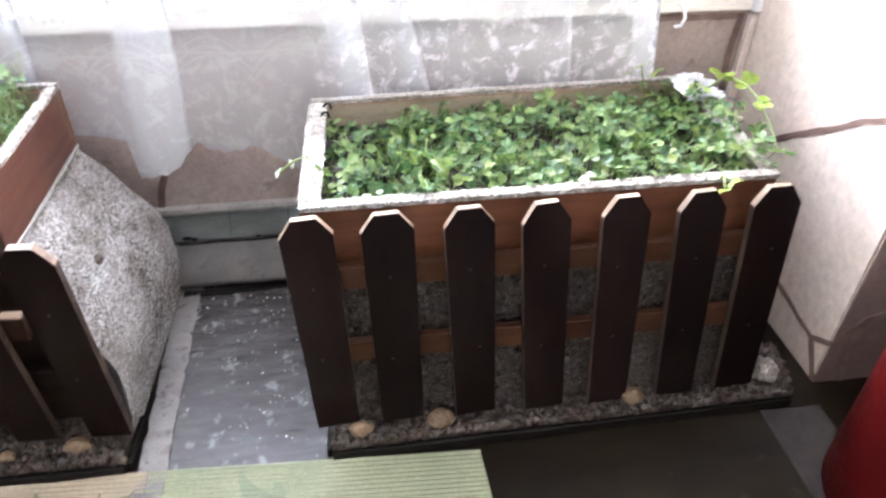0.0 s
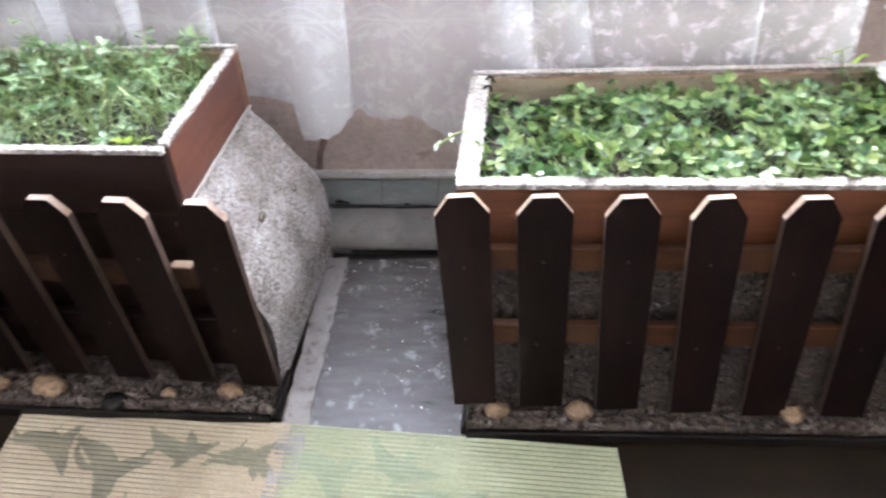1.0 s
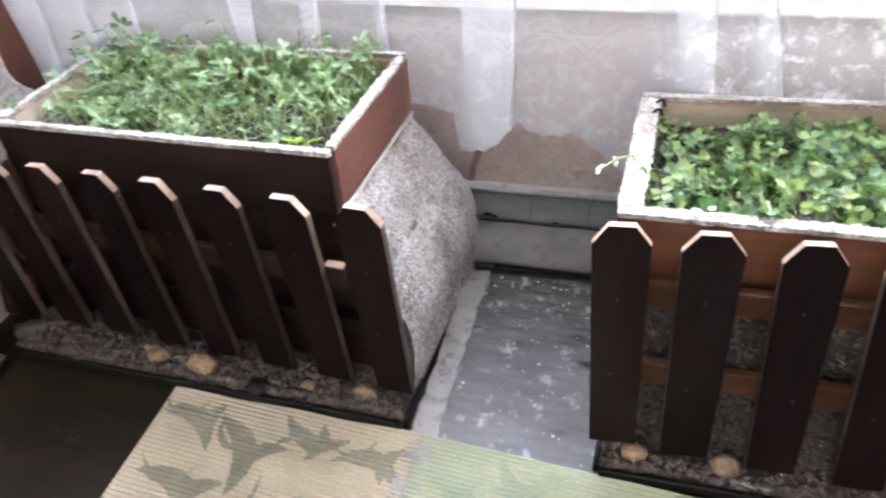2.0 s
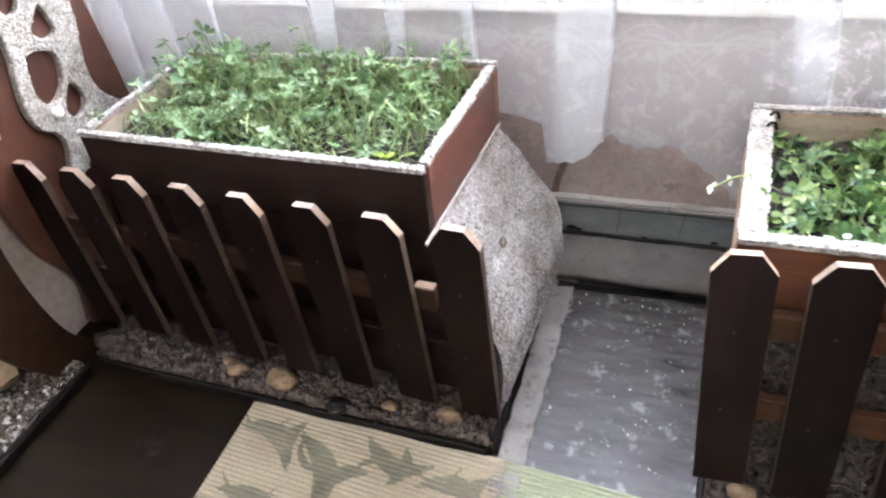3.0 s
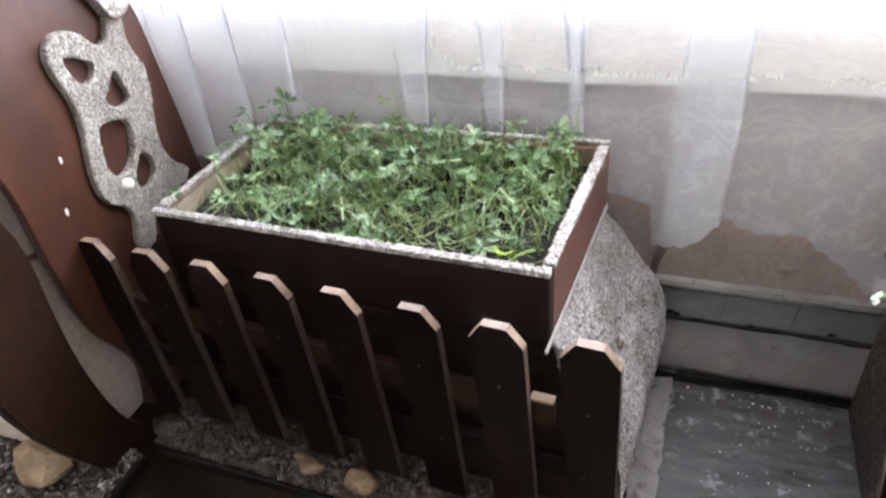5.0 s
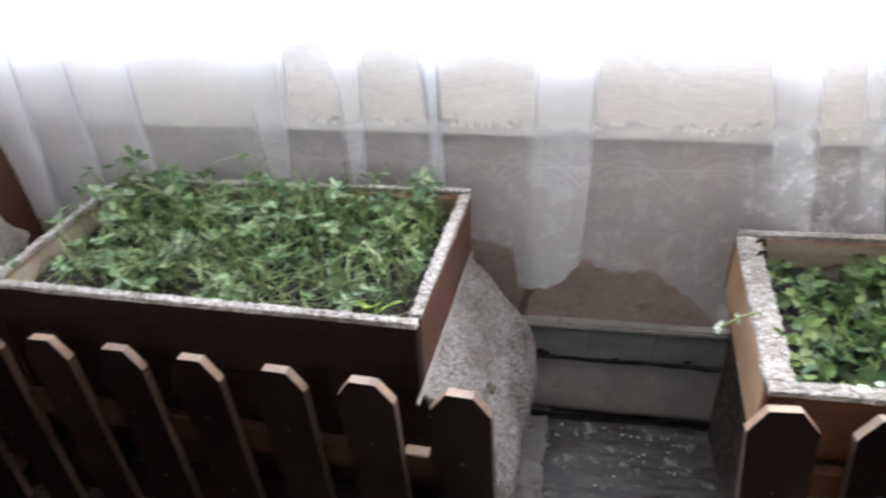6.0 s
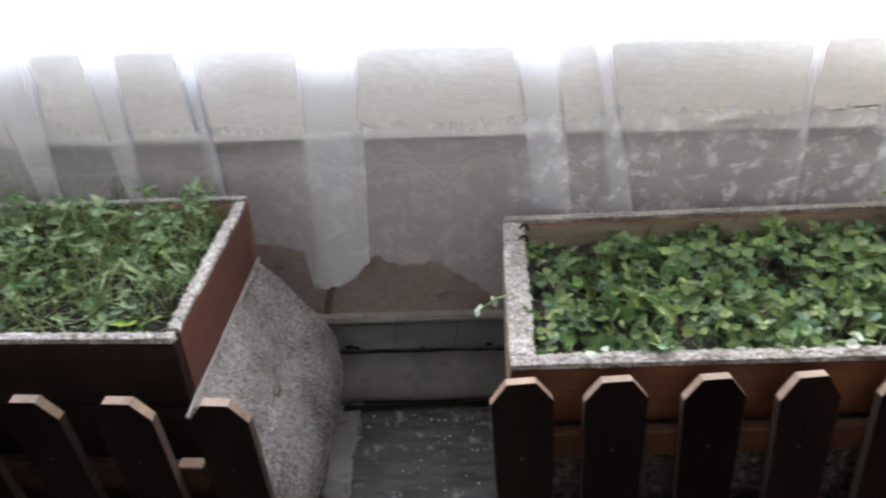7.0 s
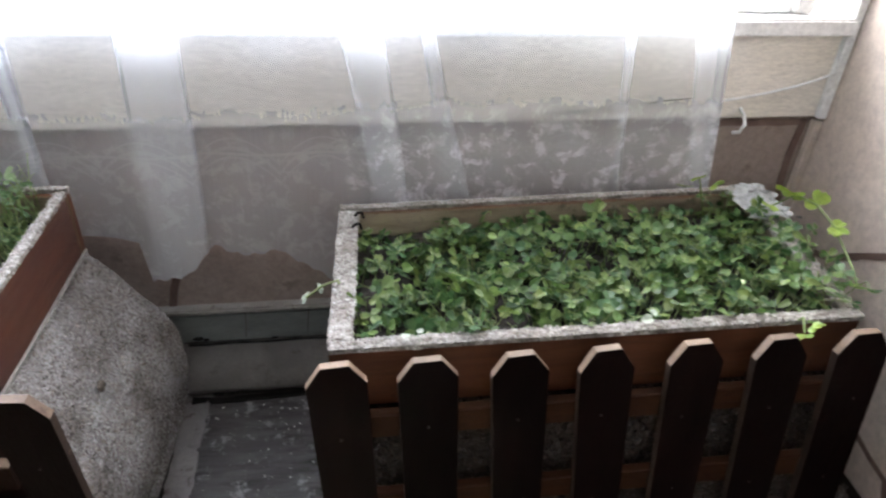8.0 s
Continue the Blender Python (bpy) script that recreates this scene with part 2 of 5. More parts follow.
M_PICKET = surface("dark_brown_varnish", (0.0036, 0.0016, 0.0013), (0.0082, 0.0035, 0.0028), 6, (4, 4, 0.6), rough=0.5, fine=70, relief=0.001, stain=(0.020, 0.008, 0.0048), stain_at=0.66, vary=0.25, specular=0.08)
# left planter's front board: its shade is put into a darker brown
M_FRONT = surface("shaded_front_board", (0.010, 0.0052, 0.004), (0.020, 0.0105, 0.0078), 5, (1, 4, 7), rough=0.55, fine=60, relief=0.001, stain=(0.016, 0.008, 0.006), stain_at=0.60, specular=0.12)
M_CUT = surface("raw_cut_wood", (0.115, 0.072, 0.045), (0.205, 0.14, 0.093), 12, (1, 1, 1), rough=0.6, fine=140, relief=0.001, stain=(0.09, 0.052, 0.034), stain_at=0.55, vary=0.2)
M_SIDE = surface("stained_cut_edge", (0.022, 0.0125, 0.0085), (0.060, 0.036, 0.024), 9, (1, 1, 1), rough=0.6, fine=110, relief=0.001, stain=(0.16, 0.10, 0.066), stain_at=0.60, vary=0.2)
M_RAIL = surface("orange_brown_rail", (0.028, 0.0105, 0.0045), (0.056, 0.0215, 0.009), 7, (1, 6, 6), rough=0.5, fine=70, relief=0.001, stain=(0.025, 0.010, 0.005), stain_at=0.55, specular=0.15)
M_RAILDARK = surface("dark_rail", (0.012, 0.005, 0.0028), (0.024, 0.010, 0.005), 7, (1, 6, 6), rough=0.5, fine=70, relief=0.001, stain=(0.008, 0.004, 0.003), stain_at=0.58, specular=0.12)
M_TAN = surface("bare_tan_board", (0.22, 0.135, 0.075), (0.36, 0.235, 0.14), 6, (7, 1, 1), rough=0.55, fine=70, relief=0.001, stain=(0.16, 0.08, 0.045), stain_at=0.6)
M_INNER = surface("weathered_inner_wood", (0.19, 0.15, 0.10), (0.32, 0.27, 0.19), 6, (1, 1, 7), rough=0.7, fine=60, relief=0.002, stain=(0.12, 0.11, 0.07), stain_at=0.58)
M_SOIL = surface("dark_soil", (0.010, 0.0075, 0.0055), (0.03, 0.023, 0.017), 22, rough=0.95, fine=140, relief=0.012)
M_RIM = chip_surface("pale_chip_rim", 150, [(0.17, 0.16, 0.14), (0.27, 0.255, 0.23), (0.34, 0.325, 0.30), (0.43, 0.415, 0.39)], 0.55, 0.004)
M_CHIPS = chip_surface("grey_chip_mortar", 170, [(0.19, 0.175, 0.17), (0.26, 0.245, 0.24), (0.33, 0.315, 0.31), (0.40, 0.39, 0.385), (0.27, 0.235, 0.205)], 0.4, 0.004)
M_CHIP = island_surface("stone_chip", [(0.15, 0.138, 0.13), (0.23, 0.215, 0.21), (0.31, 0.297, 0.292), (0.42, 0.41, 0.405), (0.21, 0.175, 0.15), (0.34, 0.328, 0.32)], 0.22, 0.0, 6.0, 0.55)
M_RIMCHIP = island_surface("pale_rim_chip", [(0.13, 0.118, 0.10), (0.24, 0.225, 0.205), (0.34, 0.325, 0.30), (0.44, 0.425, 0.40), (0.20, 0.183, 0.16)], 0.4, 0.0, 9.0)
M_ORNAMENT = chip_surface("cream_chip_coat", 140, [(0.21, 0.19, 0.16), (0.27, 0.25, 0.215), (0.32, 0.298, 0.262), (0.36, 0.338, 0.30)], 0.5, 0.004)
M_ORNCHIP = island_surface("cream_chip", [(0.22, 0.20, 0.17), (0.29, 0.268, 0.235), (0.34, 0.318, 0.285), (0.43, 0.405, 0.37), (0.26, 0.235, 0.195)], 0.4, 0.0, 9.0)
M_FLAKE = island_surface("glossy_flake", [(0.02, 0.014, 0.009), (0.06, 0.043, 0.03), (0.105, 0.083, 0.063), (0.27, 0.255, 0.24), (0.04, 0.026, 0.015), (0.075, 0.057, 0.041)], 0.2)
# brown chips by the fences, coloured darker for the weak light near the floor
M_GRAVEL = island_surface("dim_brown_gravel", [(0.008, 0.005, 0.003), (0.021, 0.0125, 0.0075), (0.036, 0.024, 0.015), (0.088, 0.07, 0.055), (0.034, 0.018, 0.008), (0.017, 0.0105, 0.0065)], 0.3)
M_DARKCHIPS = chip_surface("dim_brown_chip_mortar", 150, [(0.014, 0.0095, 0.0065), (0.027, 0.019, 0.013), (0.039, 0.029, 0.021), (0.055, 0.043, 0.033), (0.032, 0.019, 0.010)], 0.45, 0.004)
M_BORDER = surface("black_brown_edging", (0.0035, 0.0026, 0.0022), (0.008, 0.006, 0.005), 12, rough=0.5, fine=90, relief=0.001, specular=0.15)
M_PEBBLE = surface("tan_pebble", (0.10, 0.060, 0.028), (0.225, 0.15, 0.078), 34, rough=0.5, fine=190, relief=0.004, stain=(0.045, 0.028, 0.016), stain_at=0.55, coords="obj", vary=0.2)
M_ROCK = surface("ochre_rock", (0.17, 0.115, 0.058), (0.30, 0.215, 0.125), 14, rough=0.6, fine=90, relief=0.004, stain=(0.15, 0.1, 0.055), stain_at=0.6)
M_SHELL = surface("white_shell", (0.66, 0.6, 0.52), (0.82, 0.78, 0.71), 60, rough=0.3, fine=200, relief=0.0005)
M_CRUMB = island_surface("plaster_crumb", [(0.16, 0.15, 0.14), (0.30, 0.285, 0.265), (0.55, 0.53, 0.50)], 0.5)
M_STUD = surface("pale_snail_shell", (0.075, 0.058, 0.043), (0.19, 0.16, 0.125), 60, rough=0.2, fine=200, relief=0.0005, stain=(0.06, 0.045, 0.033), stain_at=0.56)
M_NAIL = surface("rusty_nail", (0.012, 0.009, 0.008), (0.03, 0.024, 0.02), 60, rough=0.45, fine=200, relief=0.0004, metal=0.3)
M_MATCREAM = surface("cream_foam", (0.245, 0.20, 0.132), (0.32, 0.27, 0.185), 5, rough=0.65, fine=160, relief=0.001, stain=(0.22, 0.18, 0.12), stain_at=0.64)
M_MATGREEN = surface("pale_green_foam", (0.175, 0.19, 0.108), (0.25, 0.265, 0.162), 5, rough=0.6, fine=160, relief=0.001, stain=(0.17, 0.18, 0.10), stain_at=0.62)
M_PRINT = surface("olive_print", (0.105, 0.098, 0.06), (0.16, 0.146, 0.095), 14, rough=0.65, fine=160, relief=0.0006, stain=(0.20, 0.175, 0.12), stain_at=0.62)
M_PRINTGREEN = surface("faded_green_print", (0.14, 0.165, 0.098), (0.19, 0.215, 0.135), 14, rough=0.65, fine=160, relief=0.0006)
M_CLOVER = island_surface("clover_leaf", [(0.022, 0.058, 0.015), (0.050, 0.112, 0.027), (0.088, 0.165, 0.040), (0.17, 0.245, 0.072), (0.06, 0.135, 0.05), (0.034, 0.086, 0.024), (0.19, 0.255, 0.07)], 0.36, 0.3)
M_PARSLEY = island_surface("parsley_leaf", [(0.05, 0.10, 0.036), (0.08, 0.155, 0.055), (0.115, 0.20, 0.072), (0.20, 0.285, 0.135), (0.11, 0.185, 0.09)], 0.36, 0.4)
M_STEM = island_surface("pale_green_stem", [(0.10, 0.165, 0.045), (0.17, 0.24, 0.075), (0.24, 0.29, 0.12)], 0.5, 0.2)
M_VINELEAF = island_surface("yellow_green_leaf", [(0.20, 0.30, 0.04), (0.27, 0.37, 0.06), (0.16, 0.28, 0.05)], 0.4, 0.4)
M_PALELEAF = island_surface("pale_fallen_leaf", [(0.35, 0.42, 0.33), (0.48, 0.54, 0.44), (0.42, 0.48, 0.36)], 0.45, 0.3)
M_RED = surface("red_plastic", (0.030, 0.001, 0.001), (0.055, 0.002, 0.0018), 6, rough=0.45, fine=60, relief=0.0005, specular=0.15)
M_PLASTIC = surface("crumpled_white_film", (0.28, 0.29, 0.29), (0.50, 0.51, 0.51), 30, rough=0.15, fine=80, relief=0.003)
M_ROOM = surface("room_plaster", (0.60, 0.57, 0.52), (0.70, 0.67, 0.62), 3, rough=0.8, fine=50, relief=0.002)
M_CEILING = surface("ceiling_whitewash", (0.70, 0.68, 0.65), (0.78, 0.76, 0.73), 3, rough=0.8, fine=50, relief=0.002)
M_SHEER = sheer_surface("sheer_voile")
M_GLASS = glass_surface("window_glass")


# ---- building helpers ----
def part(name, bm, material, parent=None, label=""):
    """Links a bmesh as one mesh object, under a thing or part where one is given."""
    me = bpy.data.meshes.new(name)
    bm.normal_update()
    bm.to_mesh(me)
    bm.free()
    for mm in material if isinstance(material, (list, tuple)) else (material,):
        me.materials.append(mm)
    ob = new(name, me)
    if parent:
        ob.parent = parent
        ob.matrix_parent_inverse = parent.matrix_world.inverted()
    return tagged(ob, label)


def thing(name, at, label, category, group=""):
    e = new(name)
    e.empty_display_size = 0.05
    e.location = at
    e.matrix_world = Matrix.Translation(at)
    return tagged(e, label, category, group)


def smooth(ob):
    for p in ob.data.polygons:
        p.use_smooth = True
    return ob


def box(lo, hi, bevel=0.003, segments=2, bm=None):
    bm = bm or bmesh.new()
    made = bmesh.ops.create_cube(bm, size=1)["verts"]
    for v in made:
        v.co = Vector([lo[i] + (v.co[i] + 0.5) * (hi[i] - lo[i]) for i in range(3)])
    if bevel:
        edges = list({e for v in made for e in v.link_edges})
        bmesh.ops.bevel(bm, geom=edges, offset=bevel, segments=segments, affect="EDGES")
    return bm


def prism(bottom, top, bevel=0.003):
    """A solid between two rings of equally many points."""
    bm = bmesh.new()
    a = [bm.verts.new(p) for p in bottom]
    b = [bm.verts.new(p) for p in top]
    n = len(a)
    bm.faces.new(a[::-1])
    bm.faces.new(b)
    for i in range(n):
        bm.faces.new((a[i], a[(i + 1) % n], b[(i + 1) % n], b[i]))
    bmesh.ops.recalc_face_normals(bm, faces=bm.faces)
    if bevel:
        bmesh.ops.bevel(bm, geom=bm.edges[:], offset=bevel, segments=2, affect="EDGES")
    return bm


def beam(a, b, width, height, up=(0, 0, 1), bevel=0.003, rough=0.0, cuts=0):
    """A straight board from a to b."""
    a, b = Vector(a), Vector(b)
    d = (b - a).normalized()
    side = d.cross(Vector(up)).normalized()
    top = side.cross(d).normalized()
    ring = [(-0.5, -0.5), (0.5, -0.5), (0.5, 0.5), (-0.5, 0.5)]
    bm = prism([a + side * u * width + top * v * height for u, v in ring], [b + side * u * width + top * v * height for u, v in ring], 0)
    if cuts:
        long_edges = [e for e in bm.edges if abs((e.verts[1].co - e.verts[0].co).normalized().dot(d)) > 0.9]
        bmesh.ops.subdivide_edges(bm, edges=long_edges, cuts=cuts)
        for v in bm.verts:
            v.co += noise.noise_vector(v.co * 40) * rough
    if bevel:
        bmesh.ops.bevel(bm, geom=[e for e in bm.edges if e.calc_face_angle(0) > 0.6], offset=bevel, segments=1, affect="EDGES")
    return bm


def ribbon(points, width, normal, lift=0.0025, thick=0.002, wob=0.25):
    """A hand-painted joint line along points on a wall."""
    n = Vector(normal).normalized()
    pts = []
    for a, b in zip(points, points[1:]):
        a, b = Vector(a), Vector(b)
        steps = max(2, int((b - a).length / 0.02))
        pts += [a.lerp(b, i / steps) for i in range(steps)]
    pts.append(Vector(points[-1]))
    bm = bmesh.new()
    rows = []
    for i, p in enumerate(pts):
        d = (pts[min(i + 1, len(pts) - 1)] - pts[max(i - 1, 0)]).normalized()
        s = n.cross(d).normalized()
        w = width * (0.5 + wob * noise.noise(p * 25))
        p = p + s * 0.004 * noise.noise(p * 18 + Vector((5, 1, 2)))
        rows.append([bm.verts.new(p + s * w + n * lift), bm.verts.new(p - s * w + n * lift),
                     bm.verts.new(p - s * w * 1.1 - n * thick), bm.verts.new(p + s * w * 1.1 - n * thick)])
    for a, b in zip(rows, rows[1:]):
        for k in range(4):
            bm.faces.new((a[k], a[(k + 1) % 4], b[(k + 1) % 4], b[k]))
    bm.faces.new(rows[0])
    bm.faces.new(rows[-1][::-1])
    bmesh.ops.recalc_face_normals(bm, faces=bm.faces)
    return bm


def lump(center, size, seed, detail=2, rough=0.25, squash=(1, 1, 1)):
    """An irregular stone."""
    bm = bmesh.new()
    bmesh.ops.create_icosphere(bm, subdivisions=detail, radius=1)
    off = Vector((seed * 3.1, seed * 1.7, seed * 2.3))
    for v in bm.verts:
        k = 1 + rough * noise.noise(v.co * 1.3 + off) + rough * 0.4 * noise.noise(v.co * 3.5 + off)
        v.co = Vector([center[i] + v.co[i] * k * size * squash[i] for i in range(3)])
    return bm


def flat_shape(name, outlines, thick, m, material, parent, label="", smoothness=4, bevel=0.0):
    """A board cut to a smooth outline, with holes, in the plane of the pose m."""
    cu = bpy.data.curves.new(name, "CURVE")
    cu.dimensions, cu.fill_mode, cu.extrude, cu.resolution_u, cu.bevel_depth = "2D", "BOTH", thick / 2, smoothness, bevel
    for outline in outlines:
        sp = cu.splines.new("NURBS" if smoothness > 1 else "POLY")
        sp.points.add(len(outline) - 1)
        for p, (u, v) in zip(sp.points, outline):
            p.co = (u, v, 0, 1)
        sp.use_cyclic_u = True
        if smoothness > 1:
            sp.order_u = 3
    tmp = bpy.data.objects.new(name, cu)
    scene.collection.objects.link(tmp)
    dg = bpy.context.evaluated_depsgraph_get()
    me = bpy.data.meshes.new_from_object(tmp.evaluated_get(dg))
    bpy.data.objects.remove(tmp)
    bpy.data.curves.remove(cu)
    me.transform(m)
    me.name = name
    bm = bmesh.new()
    bm.from_mesh(me)
    bmesh.ops.remove_doubles(bm, verts=bm.verts, dist=0.0002)
    bm.to_mesh(me)
    bm.free()
    me.materials.clear()
    me.materials.append(material)
    ob = new(name, me)
    if parent:
        ob.parent = parent
        ob.matrix_parent_inverse = parent.matrix_world.inverted()
    return tagged(ob, label)


YZ = Matrix(((0, 0, 1, 0), (1, 0, 0, 0), (0, 1, 0, 0), (0, 0, 0, 1)))  # board plane across x


def scatter(spots, sizes, rng, flat=0.55):
    """Many small broken stones as one mesh: spots are (place, normal)."""
    base = np.array([(1, 0, 0), (0, 1, 0), (-1, 0, 0), (0, -1, 0), (0, 0, 1), (0, 0, -1)], float)
    tri = np.array([(0, 1, 4), (1, 2, 4), (2, 3, 4), (3, 0, 4), (1, 0, 5), (2, 1, 5), (3, 2, 5), (0, 3, 5)])
    verts, faces = [], []
    for k, (p, n) in enumerate(spots):
        n = Vector(n).normalized()
        q = n.to_track_quat("Z", "Y").to_matrix()
        s = rng.uniform(*sizes)
        shape = base * np.array([s * rng.uniform(0.7, 1.5), s * rng.uniform(0.5, 1.0), s * flat * rng.uniform(0.6, 1.4)])
        shape = shape + rng.uniform(-0.25, 0.25, shape.shape) * s
        a = rng.uniform(0, 6.28)
        tilt = Euler((rng.uniform(-0.5, 0.5), rng.uniform(-0.5, 0.5), a)).to_matrix()
        r = np.array(q @ tilt)
        verts.append(shape @ r.T + np.array(p))
        faces.append(tri + 6 * k)
    me = bpy.data.meshes.new("chip_layer")
    me.from_pydata(np.concatenate(verts).tolist(), [], np.concatenate(faces).tolist())
    return me


def part_mesh(name, me, material, parent, label="", kind=""):
    me.materials.append(material)
    ob = new(name, me)
    if parent:
        ob.parent = parent
        ob.matrix_parent_inverse = parent.matrix_world.inverted()
    return tagged(ob, label, kind=kind)


def structure(name, bm, material, label, category=""):
    return tagged(part(name, bm, material, None, label), category=category or name.split("_")[0], kind="structure")


# ---- the room ----
structure("floor", box((-2.2, -2.8, -0.12), (2.2, 0.9, 0.0), 0), M_DARKFLOOR, "dark brown worn linoleum floor with pale scuffs")
structure("floor_tile_strip", box((-0.302, -0.75, -0.05), (0.12, 0.47, 0.004), 0.001), M_GREYFLOOR, "grey scuffed floor covering between the two planters", "floor")
structure("floor_mortar_strip", beam((-0.342, -0.62, -0.012), (-0.318, 0.45, -0.012), 0.056, 0.036, bevel=0.002, rough=0.005, cuts=60), M_STRIP, "pale mortar strip along the chip plinth", "floor")
structure("floor_edge_strip", beam((0.985, -0.75, -0.014), (1.01, -0.15, -0.014), 0.14, 0.034, bevel=0.002), M_DARKGREY, "grey floor strip beside the painted wall", "floor")
structure("ceiling", box((-2.3, -2.9, 2.45), (2.3, 1.0, 2.55), 0), M_CEILING, "plain pale plaster ceiling")
structure("wall_left", box((-2.3, -2.9, -0.1), (-2.15, 0.9, 2.5), 0), M_ROOM, "plain plaster wall at the far end")
structure("wall_right", box((2.15, -2.9, -0.1), (2.3, 0.9, 2.5), 0), M_ROOM, "plain plaster wall")
structure("wall_rear", box((-2.2, -2.9, -0.1), (2.2, -2.75, 2.5), 0), M_ROOM, "plain plaster wall")

# window wall: lower plaster panel, cream board, sill, window above
structure("wall_window_panel", box((-2.2, 0.552, -0.1), (1.3, 0.78, 0.66), 0), M_PANEL, "rosy brown plaster panel below the window", "wall")
structure("wall_window_board", box((-2.2, 0.540, 0.640), (1.118, 0.78, 0.8275), 0.004), M_BOARD, "cream painted board under the window sill", "wall")
structure("wall_window_top", box((-2.2, 0.55, 2.1), (1.3, 0.78, 2.5), 0), M_BOARD, "cream wall above the window", "wall")
structure("wall_window_left", box((-2.2, 0.55, 0.866), (-1.724, 0.78, 2.1), 0), M_BOARD, "cream wall beside the window", "wall")
structure("window_sill", box((-1.75, 0.518, 0.828), (1.118, 0.60, 0.864), 0.005), M_WHITE, "white painted window sill, slightly scuffed", "window sill")
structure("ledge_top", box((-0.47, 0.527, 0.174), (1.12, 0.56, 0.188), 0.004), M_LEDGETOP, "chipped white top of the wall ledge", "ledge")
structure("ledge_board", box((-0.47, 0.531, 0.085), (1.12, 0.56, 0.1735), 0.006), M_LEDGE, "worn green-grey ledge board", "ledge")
bm = bmesh.new()
profile = [(0.56, -0.02), (0.466, -0.02), (0.466, 0.016), (0.427, 0.020), (0.429, 0.032), (0.448, 0.055), (0.482, 0.078), (0.524, 0.084), (0.56, 0.084)]
rings = []
for i in range(25):
    x = -0.47 + 1.58 * i / 24
    rings.append([bm.verts.new((x, y + 0.006 * noise.noise(Vector((x * 9, y * 20, z * 20))), z)) for y, z in profile])
for a, b in zip(rings, rings[1:]):
    for k in range(len(profile)):
        bm.faces.new((a[k], a[(k + 1) % len(profile)], b[(k + 1) % len(profile)], b[k]))
bmesh.ops.recalc_face_normals(bm, faces=bm.faces)
smooth(structure("ledge_cove", bm, M_COVE, "rounded grey rendered foot of the wall", "ledge"))
# black ribbon draws the shadow in the dirty gap under the cove
structure("ledge_gap", ribbon([(-0.33, 0.420, 0.005), (-0.2, 0.417, 0.005), (-0.05, 0.421, 0.005), (0.12, 0.420, 0.005)], 0.015, (0, 0, 1), lift=0.004, wob=0.3), M_BORDER, "black strip for the dirty, shadowed gap under the wall's foot", "joint")
for x, z, size in ((-0.318, 0.101, 0.009), (-0.30, 0.097, 0.006), (-0.14, 0.092, 0.005), (0.02, 0.098, 0.006)):
    structure("ledge_dent", lump((x, 0.530, z), size, int(x * 100), 2, 0.5, (1.4, 0.35, 0.7)), M_BORDER, "black chipped spot in the ledge board", "ledge")
structure("ledge_joint", ribbon([(-0.34, 0.5245, 0.0855), (-0.2, 0.5245, 0.084), (-0.05, 0.5245, 0.0865), (0.12, 0.5245, 0.085)], 0.006, (0, -0.7, 0.7), wob=0.4), M_BORDER, "dark uneven joint along the ledge", "joint")
for x in (-0.205, -0.06):
    structure("ledge_joint", ribbon([(x, 0.531, 0.098), (x + 0.004, 0.531, 0.172)], 0.003, (0, -1, 0), lift=0.001), M_COVE, "thin upright joint in the ledge board", "joint")
for pts in ([(-0.365, 0.552, 0.187), (-0.355, 0.552, 0.24), (-0.335, 0.552, 0.29), (-0.33, 0.552, 0.36)],
            [(1.088, 0.552, 0.63), (1.083, 0.552, 0.52), (1.09, 0.552, 0.42), (1.08, 0.552, 0.2)],
            # painted top joint, run full length to draw the shadow line under the board
            [(-1.36, 0.552, 0.626), (-0.6, 0.552, 0.623), (0.2, 0.552, 0.625), (0.95, 0.552, 0.624), (1.09, 0.552, 0.622)]):
    structure("wall_joint", ribbon(pts, 0.016, (0, -1, 0), wob=0.1), M_MORTAR, "dark brown painted stone joint", "joint")

# window frames, glass panes
win = thing("window_1", (-0.25, 0.575, 0.866), "white painted casement window in bright daylight", "window")
win["kind"] = "structure"
part("window_frame", box((-1.72, 0.552, 2.05), (1.12, 0.60, 2.1), 0.004), M_WHITE, win)
for x in (-1.70, 1.0):
    part("window_frame", box((x - 0.022, 0.552, 0.866), (x + 0.022, 0.60, 2.048), 0.004), M_WHITE, win)
for x in (-0.79, 0.335):
    # two meeting stiles with a dark slit between them
    part("window_frame", box((x - 0.026, 0.556, 0.866), (x - 0.003, 0.60, 2.048), 0.003), M_WHITE, win)
    part("window_frame", box((x + 0.003, 0.552, 0.866), (x + 0.032, 0.60, 2.048), 0.003), M_WHITE, win)
for a, b in ((-1.676, -0.818), (-0.756, 0.307), (0.369, 0.976)):
    part("sash_rail", box((a, 0.560, 0.866), (b, 0.594, 0.884), 0.003), M_WHITE, win)
    p = part("pane", box((a, 0.575, 0.886), (b, 0.580, 2.048), 0), M_GLASS, win)
    p.visible_shadow = False
structure("outer_ledge", box((-2.2, 0.605, 0.829), (1.118, 0.80, 0.842), 0.004), M_CHIPS, "grey pebbled ledge outside the window", "ledge")

